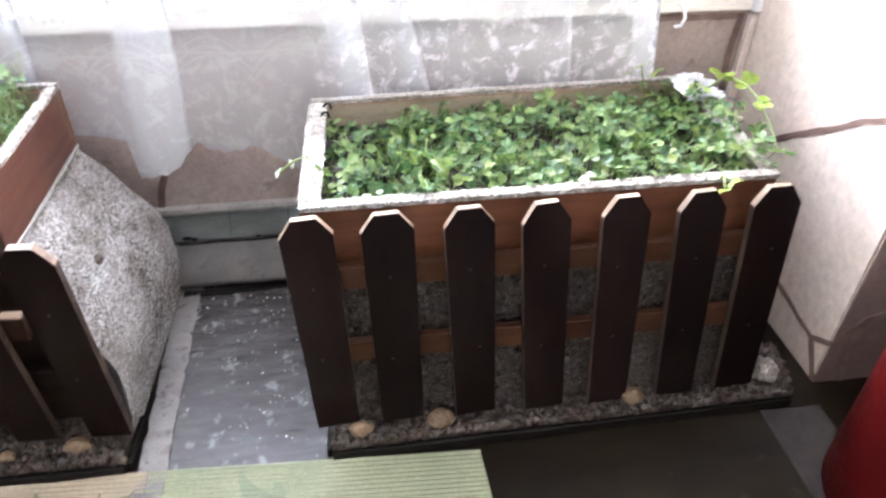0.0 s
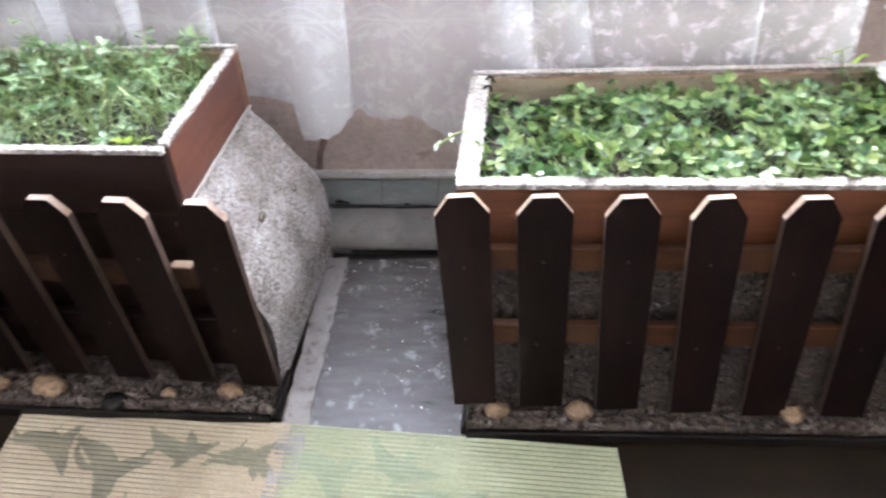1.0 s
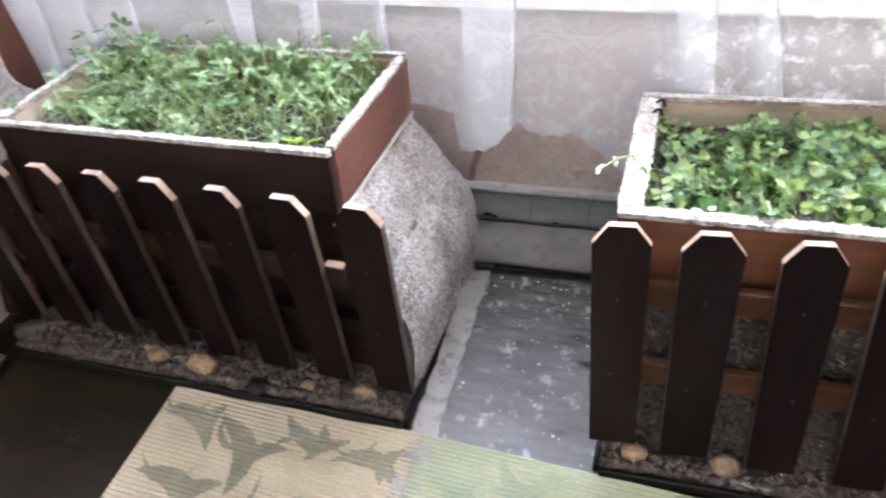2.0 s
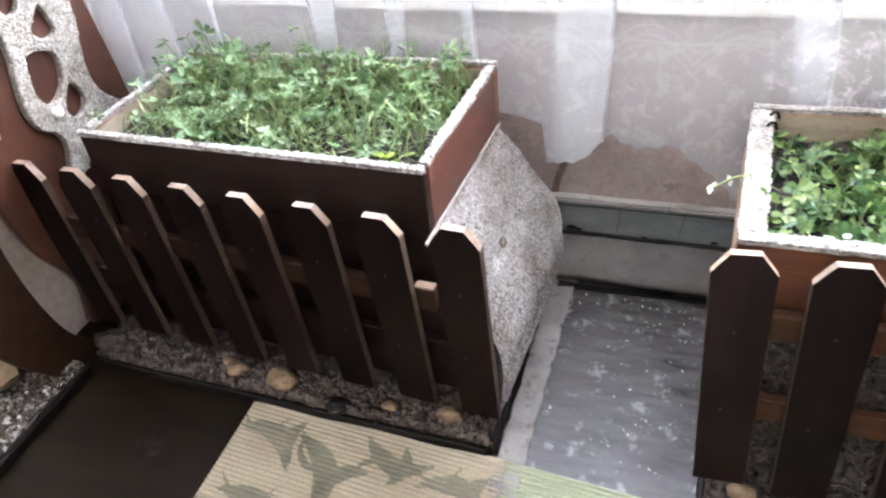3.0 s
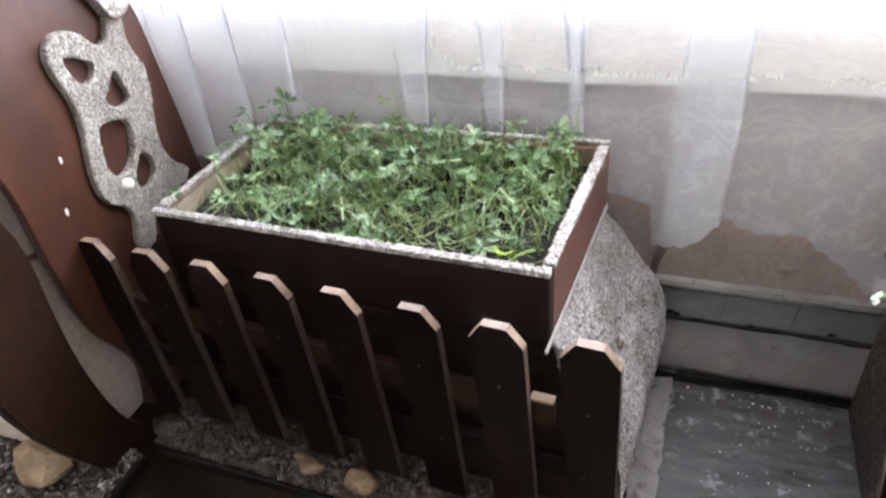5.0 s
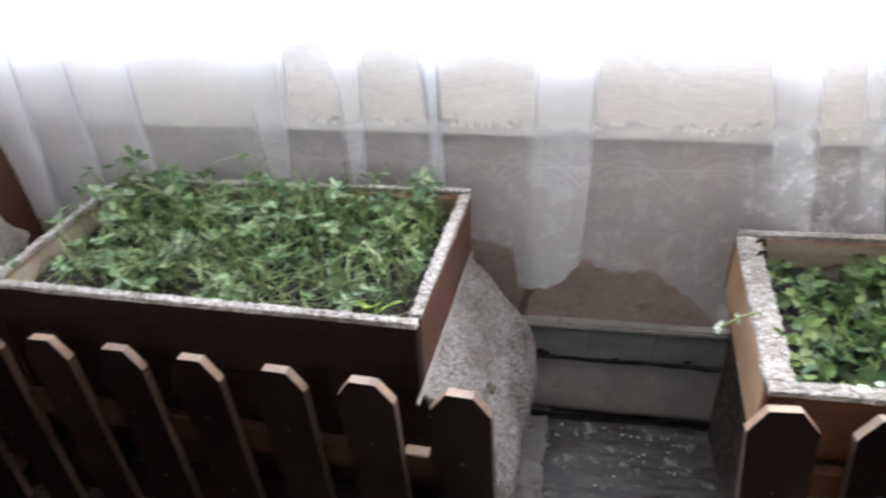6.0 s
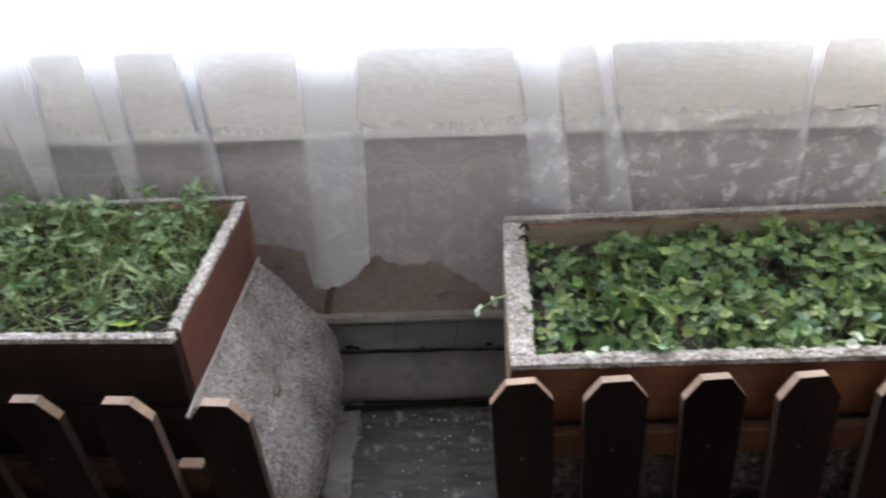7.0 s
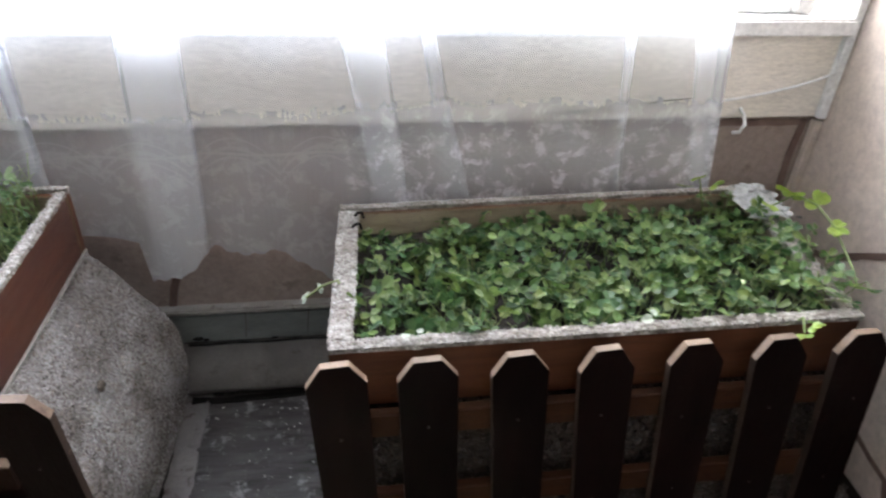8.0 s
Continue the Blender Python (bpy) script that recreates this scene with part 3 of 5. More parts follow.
# right wall: painted pier with lit side face, shade coloured into its front face
pier = [(1.128, 0.80), (1.125, 0.551), (1.106, -0.085), (2.2, -0.12), (2.2, 0.80)]
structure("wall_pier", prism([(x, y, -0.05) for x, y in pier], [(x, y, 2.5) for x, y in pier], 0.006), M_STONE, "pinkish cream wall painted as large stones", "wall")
structure("wall_pier_face", prism([(1.107, -0.0855, 0.0), (1.107, -0.089, 0.0), (2.15, -0.124, 0.0), (2.15, -0.119, 0.0)], [(1.107, -0.0855, 2.4), (1.107, -0.089, 2.4), (2.15, -0.124, 2.4), (2.15, -0.119, 2.4)], 0), M_SHADESTONE, "painted stone front of the pier, coloured brown for its shade", "wall")
structure("corner_trim", beam((1.113, 0.540, 0.195), (1.113, 0.540, 0.632), 0.022, 0.020, up=(0, 1, 0)), M_STONE, "pinkish grey trim in the wall corner below the board", "trim")
structure("corner_trim", beam((1.112, 0.535, 0.64), (1.112, 0.535, 2.1), 0.022, 0.022, up=(0, 1, 0)), M_WHITE, "white painted trim in the wall corner", "trim")


def on_pier(y, z):
    return (1.106 + (y + 0.085) * 0.0299, y, z)


side = (-1, 0.03, 0)
for pts in ([(0.40, 0.36), (0.357, 0.375), (0.25, 0.455), (0.15, 0.52), (0.076, 0.575), (-0.085, 0.66)],
            [(0.16, 0.0), (0.133, 0.112), (0.05, 0.10), (-0.03, 0.086), (-0.085, 0.12)],
            [(0.40, 0.36), (0.42, 0.28), (0.40, 0.18), (0.133, 0.112)],
            [(-0.03, 0.086), (-0.06, 0.04), (-0.082, 0.0)]):
    structure("wall_joint", ribbon([on_pier(y, z) for y, z in pts], 0.014, side), M_MORTAR, "dark brown painted stone joint", "joint")
for pts in ([(1.11, 0.13), (1.16, 0.19), (1.26, 0.22), (1.42, 0.24)], [(1.16, 0.19), (1.15, 0.10), (1.17, 0.0)], [(1.26, 0.22), (1.28, 0.4), (1.25, 0.7)]):
    structure("wall_joint", ribbon([(x, -0.0895 - (x - 1.108) * 0.032, z) for x, z in pts], 0.014, (-0.032, -1, 0)), M_MORTAR, "dark brown painted stone joint", "joint")

# left wall pier behind the wooden side panel
structure("wall_alcove", prism([(-1.47, -0.15, -0.05), (-1.47, 0.30, -0.05), (-2.2, 0.30, -0.05), (-2.2, -0.15, -0.05)],
                               [(-1.47, -0.15, 0.8), (-1.47, 0.30, 0.8), (-2.2, 0.30, 0.8), (-2.2, -0.15, 0.8)], 0.01), M_STONE, "beige painted wall behind the wooden side panel", "wall")
structure("wall_joint", ribbon([(-1.47, -0.14, 0.53), (-1.47, -0.05, 0.49), (-1.47, 0.05, 0.46)], 0.012, (1, 0, 0)), M_MORTAR, "dark brown painted stone joint", "joint")


# ---- planters ----
def planter(corners, depth, soil_drop, rim_widths, front, side, end, label):
    """An open wooden box on four plan corners (front left, front right, back right, back left)."""
    c = [Vector(p) for p in corners]
    mid = sum(c, Vector()) / 4
    t = thing("planter_box", (mid.x, mid.y, mid.z - depth), label, "planter")
    wall = 0.02
    names = ("front_board", "side_board", "back_board", "side_board")
    for i in range(4):
        a, b = c[i].copy(), c[(i + 1) % 4].copy()
        d = (b - a).normalized()
        inner = Vector((-d.y, d.x, 0))
        if i % 2:
            a, b = a + d * (wall + 0.001), b - d * (wall + 0.001)
        a0, b0 = a - Vector((0, 0, depth)), b - Vector((0, 0, depth))
        ob = part(names[i], prism([a0, b0, b0 + inner * wall, a0 + inner * wall], [a - Vector((0, 0, 0.008)), b - Vector((0, 0, 0.008)),
                  b + inner * wall - Vector((0, 0, 0.008)), a + inner * wall - Vector((0, 0, 0.008))], 0.002), [(front, side, M_WOOD, end)[i], M_INNER], t)
        for f in ob.data.polygons:
            if f.normal.dot(inner) > 0.8:
                f.material_index = 1
        # pale chip-covered rim, uneven in height and width
        w = rim_widths[i]
        bm = bmesh.new()
        n = 46
        rows = []
        for k in range(n + 1):
            p = a.lerp(b, k / n) if i % 2 else c[i].lerp(c[(i + 1) % 4], k / n)
            e = [0.0025 * noise.noise(p * 55 + Vector((j * 7, 0, 0))) for j in range(4)]
            up = Vector((0, 0, 1))
            rows.append([bm.verts.new(q) for q in (p - inner * (0.003 + e[0]) - up * 0.007, p - inner * (0.002 + e[1]) + up * (0.001 + e[1]),
                                                   p + inner * (w * 0.5) + up * (0.003 + e[2]), p + inner * (w + e[3]) + up * (0.001 + e[3]), p + inner * (w + e[3]) - up * 0.012)])
        for r, s in zip(rows, rows[1:]):
            for k in range(5):
                bm.faces.new((r[k], r[(k + 1) % 5], s[(k + 1) % 5], s[k]))
        bm.faces.new(rows[0])
        bm.faces.new(rows[-1][::-1])
        bmesh.ops.recalc_face_normals(bm, faces=bm.faces)
        rim = part("rim", bm, M_RIM, t, "rim coated with pale stone chips")
        r = np.random.default_rng(i + 20)
        ends = (a, b) if i % 2 else (c[i], c[(i + 1) % 4])
        spots = []
        for f, g in zip(r.uniform(0, 1, int((b - a).length * 1500)), r.uniform(-0.05, 1.05, 4000)):
            spots.append((ends[0].lerp(ends[1], f) + inner * (w * g) + Vector((0, 0, 0.0012)), (0, 0, 1)))
        part_mesh("chip_layer", scatter(spots, (0.0018, 0.0042), r, 0.5), M_RIMCHIP, rim, "", "stuff")
    # soil with an uneven top
    bm = bmesh.new()
    n, m = 40, 20
    grid = [[None] * (m + 1) for _ in range(n + 1)]
    for i in range(n + 1):
        for j in range(m + 1):
            u, v = 0.022 + 0.956 * i / n, 0.045 + 0.91 * j / m
            p = c[0].lerp(c[1], u).lerp(c[3].lerp(c[2], u), v)
            p.z += -soil_drop + 0.012 * noise.noise(p * 14) + 0.008 * noise.noise(p * 45)
            grid[i][j] = bm.verts.new(p)
    for i in range(n):
        for j in range(m):
            bm.faces.new((grid[i][j], grid[i + 1][j], grid[i + 1][j + 1], grid[i][j + 1]))
    skirt = bmesh.ops.extrude_face_region(bm, geom=bm.faces[:])["geom"]
    for g in skirt:
        if isinstance(g, bmesh.types.BMVert):
            g.co.z -= depth - soil_drop - 0.01
    bmesh.ops.recalc_face_normals(bm, faces=bm.faces)
    smooth(part("soil", bm, M_SOIL, t, "dark crumbly soil"))
    return t


R_BOX = [(0.0, 0.0, 0.518), (0.897, 0.0, 0.516), (0.918, 0.428, 0.53), (0.03, 0.415, 0.523)]
L_BOX = [(-1.238, 0.066, 0.556), (-0.488, 0.012, 0.578), (-0.458, 0.402, 0.592), (-1.186, 0.41, 0.58)]
planter(R_BOX, 0.125, 0.055, (0.020, 0.030, 0.014, 0.036), M_WOOD, M_WOOD, M_TAN, "red-brown wooden planter box with a pale chip rim, full of clover")
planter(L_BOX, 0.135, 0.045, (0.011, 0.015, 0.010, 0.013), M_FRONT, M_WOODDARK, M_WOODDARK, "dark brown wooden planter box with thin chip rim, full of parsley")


# ---- plinths ----
def chip_spots(fn, count, rng):
    return [fn(rng.uniform(0, 1), rng.uniform(0, 1)) for _ in range(count)]


rng = np.random.default_rng(4)
PROFILE = [(-0.487, 0.440), (-0.468, 0.430), (-0.439, 0.392), (-0.406, 0.342), (-0.378, 0.293), (-0.356, 0.250), (-0.343, 0.208), (-0.338, 0.155), (-0.346, 0.08), (-0.360, 0.0)]


def plinth_point(s, v):
    """A point of the rounded end: s down its profile, v from front to back."""
    k = s * (len(PROFILE) - 1)
    i = min(int(k), len(PROFILE) - 2)
    f = k - i
    x = PROFILE[i][0] * (1 - f) + PROFILE[i + 1][0] * f
    z = PROFILE[i][1] * (1 - f) + PROFILE[i + 1][1] * f
    near = 0.016 - 0.048 * min(1, max(0, s - 0.15) * 4)
    y = near + (0.42 - near) * v
    x += (v - 0.5) * 0.035 * min(1, s * 2)
    p = Vector((x, y, z))
    if s < 0.98:
        p += Vector((0.006 * noise.noise(p * 16), 0, 0.004 * noise.noise(p * 22)))
    return p


plinth = thing("chip_plinth", (-0.85, 0.2, 0.0), "rounded plinth coated with grey stone chips under the planter", "plinth")
bm = bmesh.new()
S, V = 28, 26
grid = [[bm.verts.new(plinth_point(s / S, v / V)) for v in range(V + 1)] for s in range(S + 1)]
for s in range(S):
    for v in range(V):
        bm.faces.new((grid[s][v], grid[s][v + 1], grid[s + 1][v + 1], grid[s + 1][v]))
front_row = []
for s in range(S + 1):
    p = grid[s][0].co
    front_row.append(bm.verts.new((p.x - 0.045, 0.018, p.z)))
for s in range(S):
    bm.faces.new((grid[s][0], grid[s + 1][0], front_row[s + 1], front_row[s]))
back_row = [grid[s][V] for s in range(S + 1)]
fl = [bm.verts.new((-1.23, 0.08, 0.418)), bm.verts.new((-1.23, 0.08, 0.0))]
bl = [bm.verts.new((-1.23, 0.42, 0.418)), bm.verts.new((-1.23, 0.42, 0.0))]
bm.faces.new([fl[0], *front_row, fl[1]])
bm.faces.new([bl[1], *back_row[::-1], bl[0]])
bm.faces.new([fl[0], bl[0], *grid[0][::-1], front_row[0]])
bm.faces.new([fl[0], fl[1], bl[1], bl[0]])
bmesh.ops.recalc_face_normals(bm, faces=bm.faces)
part("body", bm, M_CHIPS, plinth)
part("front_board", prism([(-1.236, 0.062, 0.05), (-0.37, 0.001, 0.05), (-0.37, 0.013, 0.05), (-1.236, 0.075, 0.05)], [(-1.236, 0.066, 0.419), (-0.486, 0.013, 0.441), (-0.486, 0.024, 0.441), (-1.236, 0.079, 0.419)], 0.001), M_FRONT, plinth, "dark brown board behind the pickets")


def on_plinth(a, b):
    a = a ** 0.9
    p, q, r = plinth_point(a, b), plinth_point(min(1, a + 0.01), b), plinth_point(a, min(1, b + 0.01))
    n = (r - p).cross(q - p)
    if n.length < 1e-9:
        n = Vector((1, 0, 0.3))
    if n.x < 0:
        n = -n
    return p, n


me = scatter(chip_spots(on_plinth, 8200, rng), (0.0018, 0.0042), rng)
part_mesh("chip_layer", me, M_CHIP, plinth, "small crushed stone chips", "stuff")
stud = thing("snail_shell", (-0.402, 0.138, 0.333), "small brown snail shell stuck on the chip plinth", "shell")
bm = bmesh.new()
for k in range(9):
    # whorls that shrink towards the middle of the coil
    a, rr = 0.75 * k, 0.0072 * (1 - 0.085 * k)
    made = bmesh.ops.create_uvsphere(bm, u_segments=12, v_segments=8, radius=rr)["verts"]
    for v in made:
        v.co += Vector((-0.394 + 0.0007 * k, 0.136 + 0.0085 * (1 - 0.1 * k) * math.cos(a), 0.343 + 0.0085 * (1 - 0.1 * k) * math.sin(a)))
shell = smooth(part("shell", bm, M_STUD, stud))
smooth(part("opening", lump((-0.3885, 0.1445, 0.3405), 0.0048, 71, 2, 0.15, (0.5, 1, 1)), M_BORDER, stud, "dark mouth of the shell"))

part("edge_strip", beam((-0.4875, -0.012, 0.4425), (-0.4565, 0.400, 0.4555), 0.005, 0.007, bevel=0.001, rough=0.002, cuts=12), M_LEDGETOP, plinth, "pale thin metal strip under the planter")

rplinth = thing("chip_plinth", (0.48, 0.21, 0.0), "straight plinth coated with stone chips behind the picket fence", "plinth")
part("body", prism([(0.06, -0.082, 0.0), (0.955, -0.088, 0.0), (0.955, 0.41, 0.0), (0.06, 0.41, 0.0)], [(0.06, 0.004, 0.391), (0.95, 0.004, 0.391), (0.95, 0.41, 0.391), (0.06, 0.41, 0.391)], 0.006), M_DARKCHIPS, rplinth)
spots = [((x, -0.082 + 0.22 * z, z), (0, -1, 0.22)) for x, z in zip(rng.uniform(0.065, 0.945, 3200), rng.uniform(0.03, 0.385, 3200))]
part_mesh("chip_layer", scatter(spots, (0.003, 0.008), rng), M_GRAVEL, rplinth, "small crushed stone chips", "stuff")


# ---- chip trays along the fences ----
def tray(name, corners, height, label, chips, size, lip, stones=M_GRAVEL):
    """A low bed of stone chips with a dark edging along the given sides."""
    c = [Vector((*p, 0)) for p in corners]
    mid = sum(c, Vector()) / 4
    t = thing(name, mid, label, "gravel bed")
    part("bed", prism(c, [p + Vector((0, 0, height)) for p in c], 0.004), M_DARKCHIPS, t)
    for i in lip:
        a, b = c[i], c[(i + 1) % 4]
        d = (b - a).normalized()
        o = Vector((d.y, -d.x, 0)) * 0.008
        part("edging", beam(a + o * 0.8 + Vector((0, 0, 0.013)), b + o * 0.8 + Vector((0, 0, 0.013)), 0.011, 0.026, bevel=0.002), M_BORDER, t, "black-brown edging strip")

    def spot(u, v):
        p = c[0].lerp(c[1], u).lerp(c[3].lerp(c[2], u), v)
        return p + Vector((0, 0, height + 0.001)), (0, 0, 1)
    spots = chip_spots(spot, chips, rng)
    f = [((c[0].lerp(c[1], u)) + Vector((0, -0.002, h)), (0, -1, 0.3)) for u, h in zip(rng.uniform(0, 1, chips // 3), rng.uniform(0.032, height, chips // 3))]
    part_mesh("chip_layer", scatter(spots + f, size, rng), stones, t, "broken brown and grey stone chips", "stuff")
    return t


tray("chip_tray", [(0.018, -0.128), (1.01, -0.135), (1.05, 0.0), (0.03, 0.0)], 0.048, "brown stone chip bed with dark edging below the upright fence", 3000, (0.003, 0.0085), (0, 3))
tray("chip_tray", [(-1.325, -0.068), (-0.378, -0.098), (-0.37, 0.02), (-1.325, 0.05)], 0.048, "brown stone chip bed with dark edging below the leaning fence", 3000, (0.003, 0.0085), (0, 1))
tray("gravel_corner", [(-2.1, -0.72), (-1.345, -0.72), (-1.345, -0.10), (-2.1, -0.16)], 0.035, "corner bed of pale broken stone chips with a dark edging", 5200, (0.004, 0.010), (1,), M_FLAKE)

for k, (x, y, s) in enumerate([(0.24, -0.105, 0.026), (0.077, -0.108, 0.022), (0.65, -0.108, 0.024)]):
    pb = smooth(part("pebble", lump((x, y, 0.054), s, k + 1, 3, 0.28, (1, 0.8, 0.75)), M_PEBBLE))
    tagged(pb, "tan rounded pebble lying on the chip bed", "pebble", "pebbles on the chip beds")
for k, (x, y, s) in enumerate([(-0.843, -0.058, 0.034), (-0.956, -0.05, 0.026), (-0.464, -0.064, 0.024), (-0.985, -0.035, 0.016), (-0.59, -0.07, 0.016)]):
    pb = smooth(part("pebble", lump((x, y, 0.053), s, k + 11, 3, 0.28, (1.1, 0.7, 0.68)), M_PEBBLE))
    tagged(pb, "flat tan pebble lying on the chip bed", "pebble", "pebbles on the chip beds")
pb = smooth(part("dark_stone", lump((-0.70, -0.088, 0.045), 0.026, 31, 3, 0.5, (1, 0.7, 0.62)), M_BORDER))
tagged(pb, "nearly black stone on the chip bed", "stone")
pb = smooth(part("quartz_stone", lump((-1.305, -0.042, 0.055), 0.034, 33, 3, 0.5, (1.3, 0.8, 0.6)), M_DARKCHIPS))
tagged(pb, "grey-brown rough stone at the end of the chip bed", "stone")
pb = smooth(part("quartz_stone", lump((0.965, -0.085, 0.06), 0.034, 36, 3, 0.5, (1.0, 1.0, 0.7)), M_RIM))
tagged(pb, "pale rough quartz stone beside the painted wall", "stone")
pb = part("ochre_rock", lump((-1.505, -0.205, 0.07), 0.06, 41, 2, 0.35, (1.1, 0.8, 0.75)), M_ROCK)
tagged(pb, "ochre angular rock lying on the gravel corner", "rock")


# ---- picket fences ----
def picket_mesh(width, length, thick, chamfer, taper):
    """One flat picket with a cut top; its foot's middle is the origin and it faces -y."""
    h = width / 2
    ring = [(-h * taper, 0), (h * taper, 0), (h, length - chamfer), (h * 0.46, length), (-h * 0.46, length), (-h, length - chamfer)]
    bm = bmesh.new()
    a = [bm.verts.new((x, 0, z)) for x, z in ring]
    b = [bm.verts.new((x, thick, z)) for x, z in ring]
    bm.faces.new(a)
    bm.faces.new(b[::-1])
    for i in range(6):
        f = bm.faces.new((a[i], b[i], b[(i + 1) % 6], a[(i + 1) % 6]))
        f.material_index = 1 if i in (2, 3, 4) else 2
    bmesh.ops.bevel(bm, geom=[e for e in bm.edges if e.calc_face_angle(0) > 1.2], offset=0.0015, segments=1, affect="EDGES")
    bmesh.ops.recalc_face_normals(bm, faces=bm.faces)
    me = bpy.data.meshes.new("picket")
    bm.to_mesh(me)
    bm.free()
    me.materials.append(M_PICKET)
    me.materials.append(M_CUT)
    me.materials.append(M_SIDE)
    return me


bm = bmesh.new()
bmesh.ops.create_uvsphere(bm, u_segments=8, v_segments=5, radius=0.0026)
bmesh.ops.scale(bm, vec=(1, 0.5, 1), verts=bm.verts)
nail_mesh = bpy.data.meshes.new("nail")
bm.to_mesh(nail_mesh)
bm.free()
nail_mesh.materials.append(M_NAIL)
nail_at = (0.36, 0.72)


def fence(feet, tops, rails, rail_material, label, width, wob):
    t = thing("picket_fence", feet[0], label, "fence")
    r = random.Random(7)
    lengths = [(Vector(b) - Vector(a)).length for a, b in zip(feet, tops)]
    for a, b, ln in zip(feet, tops, lengths):
        me = picket_mesh(width * r.uniform(0.96, 1.04), ln, 0.015, 0.036 * r.uniform(0.9, 1.1), 0.9)
        z = (Vector(b) - Vector(a)).normalized()
        along = (Vector(tops[-1]) - Vector(tops[0])).normalized()
        if along.x < 0:
            along = -along
        y = z.cross(along).normalized()
        x = y.cross(z)
        m = Matrix((x, y, z)).transposed().to_4x4()
        m.translation = a
        ob = new("picket", me)
        ob.parent = t
        ob.matrix_parent_inverse = t.matrix_world.inverted()
        ob.matrix_basis = m @ Matrix.Rotation(radians(r.uniform(-wob, wob)), 4, "Y")
        for f in nail_at:
            nail = new("nail", nail_mesh)
            nail.parent = ob
            nail.location = (r.uniform(-0.012, 0.012), -0.001, ln * (f + r.uniform(-0.02, 0.02)))
            nail["label"] = "dull rusty nail head"
    for (a, b), rm in zip(rails, rail_material):
        part("rail", beam(a, b, 0.018, 0.05, bevel=0.002), rm, t, "brown horizontal rail")
    return t


feet = [(x, -0.106 - 0.001 * i, 0.074 - 0.006 * i) for i, x in enumerate((0.036, 0.163, 0.311, 0.455, 0.593, 0.744, 0.880))]
tops = [(x, -0.050, 0.528 - 0.001 * i) for i, x in enumerate((0.007, 0.145, 0.286, 0.427, 0.575, 0.723, 0.874))]
fence(feet, tops, [((-0.01, -0.040, 0.395), (0.90, -0.040, 0.392)), ((0.0, -0.063, 0.235), (0.90, -0.063, 0.228))], (M_RAIL, M_RAIL),
      "dark brown picket fence with pale cut edges before the planter", 0.092, 0.4)
feet = [(-0.400 - 0.134 * i, -0.060 + 0.0095 * i, 0.066) for i in range(8)]
tops = [(-0.415 - 0.1365 * i, -0.083 + 0.0138 * i, 0.537 - 0.005 * i) for i in range(8)]
leaning = fence(feet, tops, [((-1.38, 0.030, 0.345), (-0.468, -0.044, 0.350)), ((-1.37, 0.036, 0.20), (-0.43, -0.028, 0.205))], (M_RAILDARK, M_PICKET),
      "dark brown picket fence with pale cut edges, leaning forward", 0.086, 0.6)

part("rail_end", beam((-0.505, -0.041, 0.3762), (-0.468, -0.044, 0.3768), 0.019, 0.004, bevel=0.001), M_CUT, leaning, "pale bare wood at the rail's end")

# ---- wooden side panel with chip ornament ----
arch = thing("wooden_side_panel", (-1.41, 0.2, 0.0), "red-brown varnished wooden panel with a chip-coated cut-out ornament", "panel")
flat_shape("panel_board", [[(0.43, 0.02), (0.40, 0.46), (0.372, 0.72), (0.357, 0.85), (0.31, 0.915), (0.234, 0.957), (0.141, 0.964), (0.0, 0.965), (-0.12, 0.9),
                            (-0.09, 0.78), (-0.052, 0.65), (-0.054, 0.56), (-0.050, 0.40), (-0.03, 0.29), (0.01, 0.215), (0.035, 0.15), (0.02, 0.08), (0.0, 0.02)]],
           0.022, Matrix.Translation((-1.412, 0, 0)) @ YZ, M_PANELWOOD, arch)
ORN = [[(0.305, 0.868), (0.280, 0.868), (0.262, 0.825), (0.243, 0.800), (0.215, 0.802), (0.190, 0.838), (0.150, 0.856), (0.112, 0.842), (0.106, 0.80), (0.124, 0.745), (0.126, 0.69), (0.108, 0.63),
        (0.098, 0.565), (0.112, 0.522), (0.152, 0.498), (0.160, 0.455), (0.138, 0.415), (0.15, 0.385), (0.184, 0.39), (0.20, 0.44), (0.25, 0.458), (0.325, 0.455), (0.345, 0.478), (0.305, 0.510), (0.284, 0.56), (0.292, 0.62), (0.312, 0.68), (0.316, 0.73), (0.290, 0.785), (0.300, 0.825)],
       [(0.128, 0.818), (0.165, 0.808), (0.205, 0.782), (0.190, 0.752), (0.157, 0.746), (0.138, 0.775)],
       [(0.240, 0.760), (0.252, 0.72), (0.262, 0.682), (0.222, 0.672), (0.182, 0.705), (0.215, 0.735)],
       [(0.152, 0.682), (0.236, 0.656), (0.228, 0.60), (0.202, 0.565), (0.160, 0.548), (0.132, 0.585), (0.140, 0.64)],
       [(0.228, 0.585), (0.252, 0.562), (0.260, 0.520), (0.215, 0.490), (0.183, 0.525), (0.205, 0.56)]]
orn = flat_shape("ornament", ORN, 0.012, Matrix.Translation((-1.393, 0, 0)) @ YZ, M_ORNAMENT, arch, "cut-out ornament coated with pale stone chips", 5, 0.003)
r = np.random.default_rng(77)


def inside(poly, p, q):
    hit = False
    for (a0, b0), (a1, b1) in zip(poly, poly[1:] + poly[:1]):
        if (b0 > q) != (b1 > q) and p < a0 + (q - b0) / (b1 - b0) * (a1 - a0):
            hit = not hit
    return hit


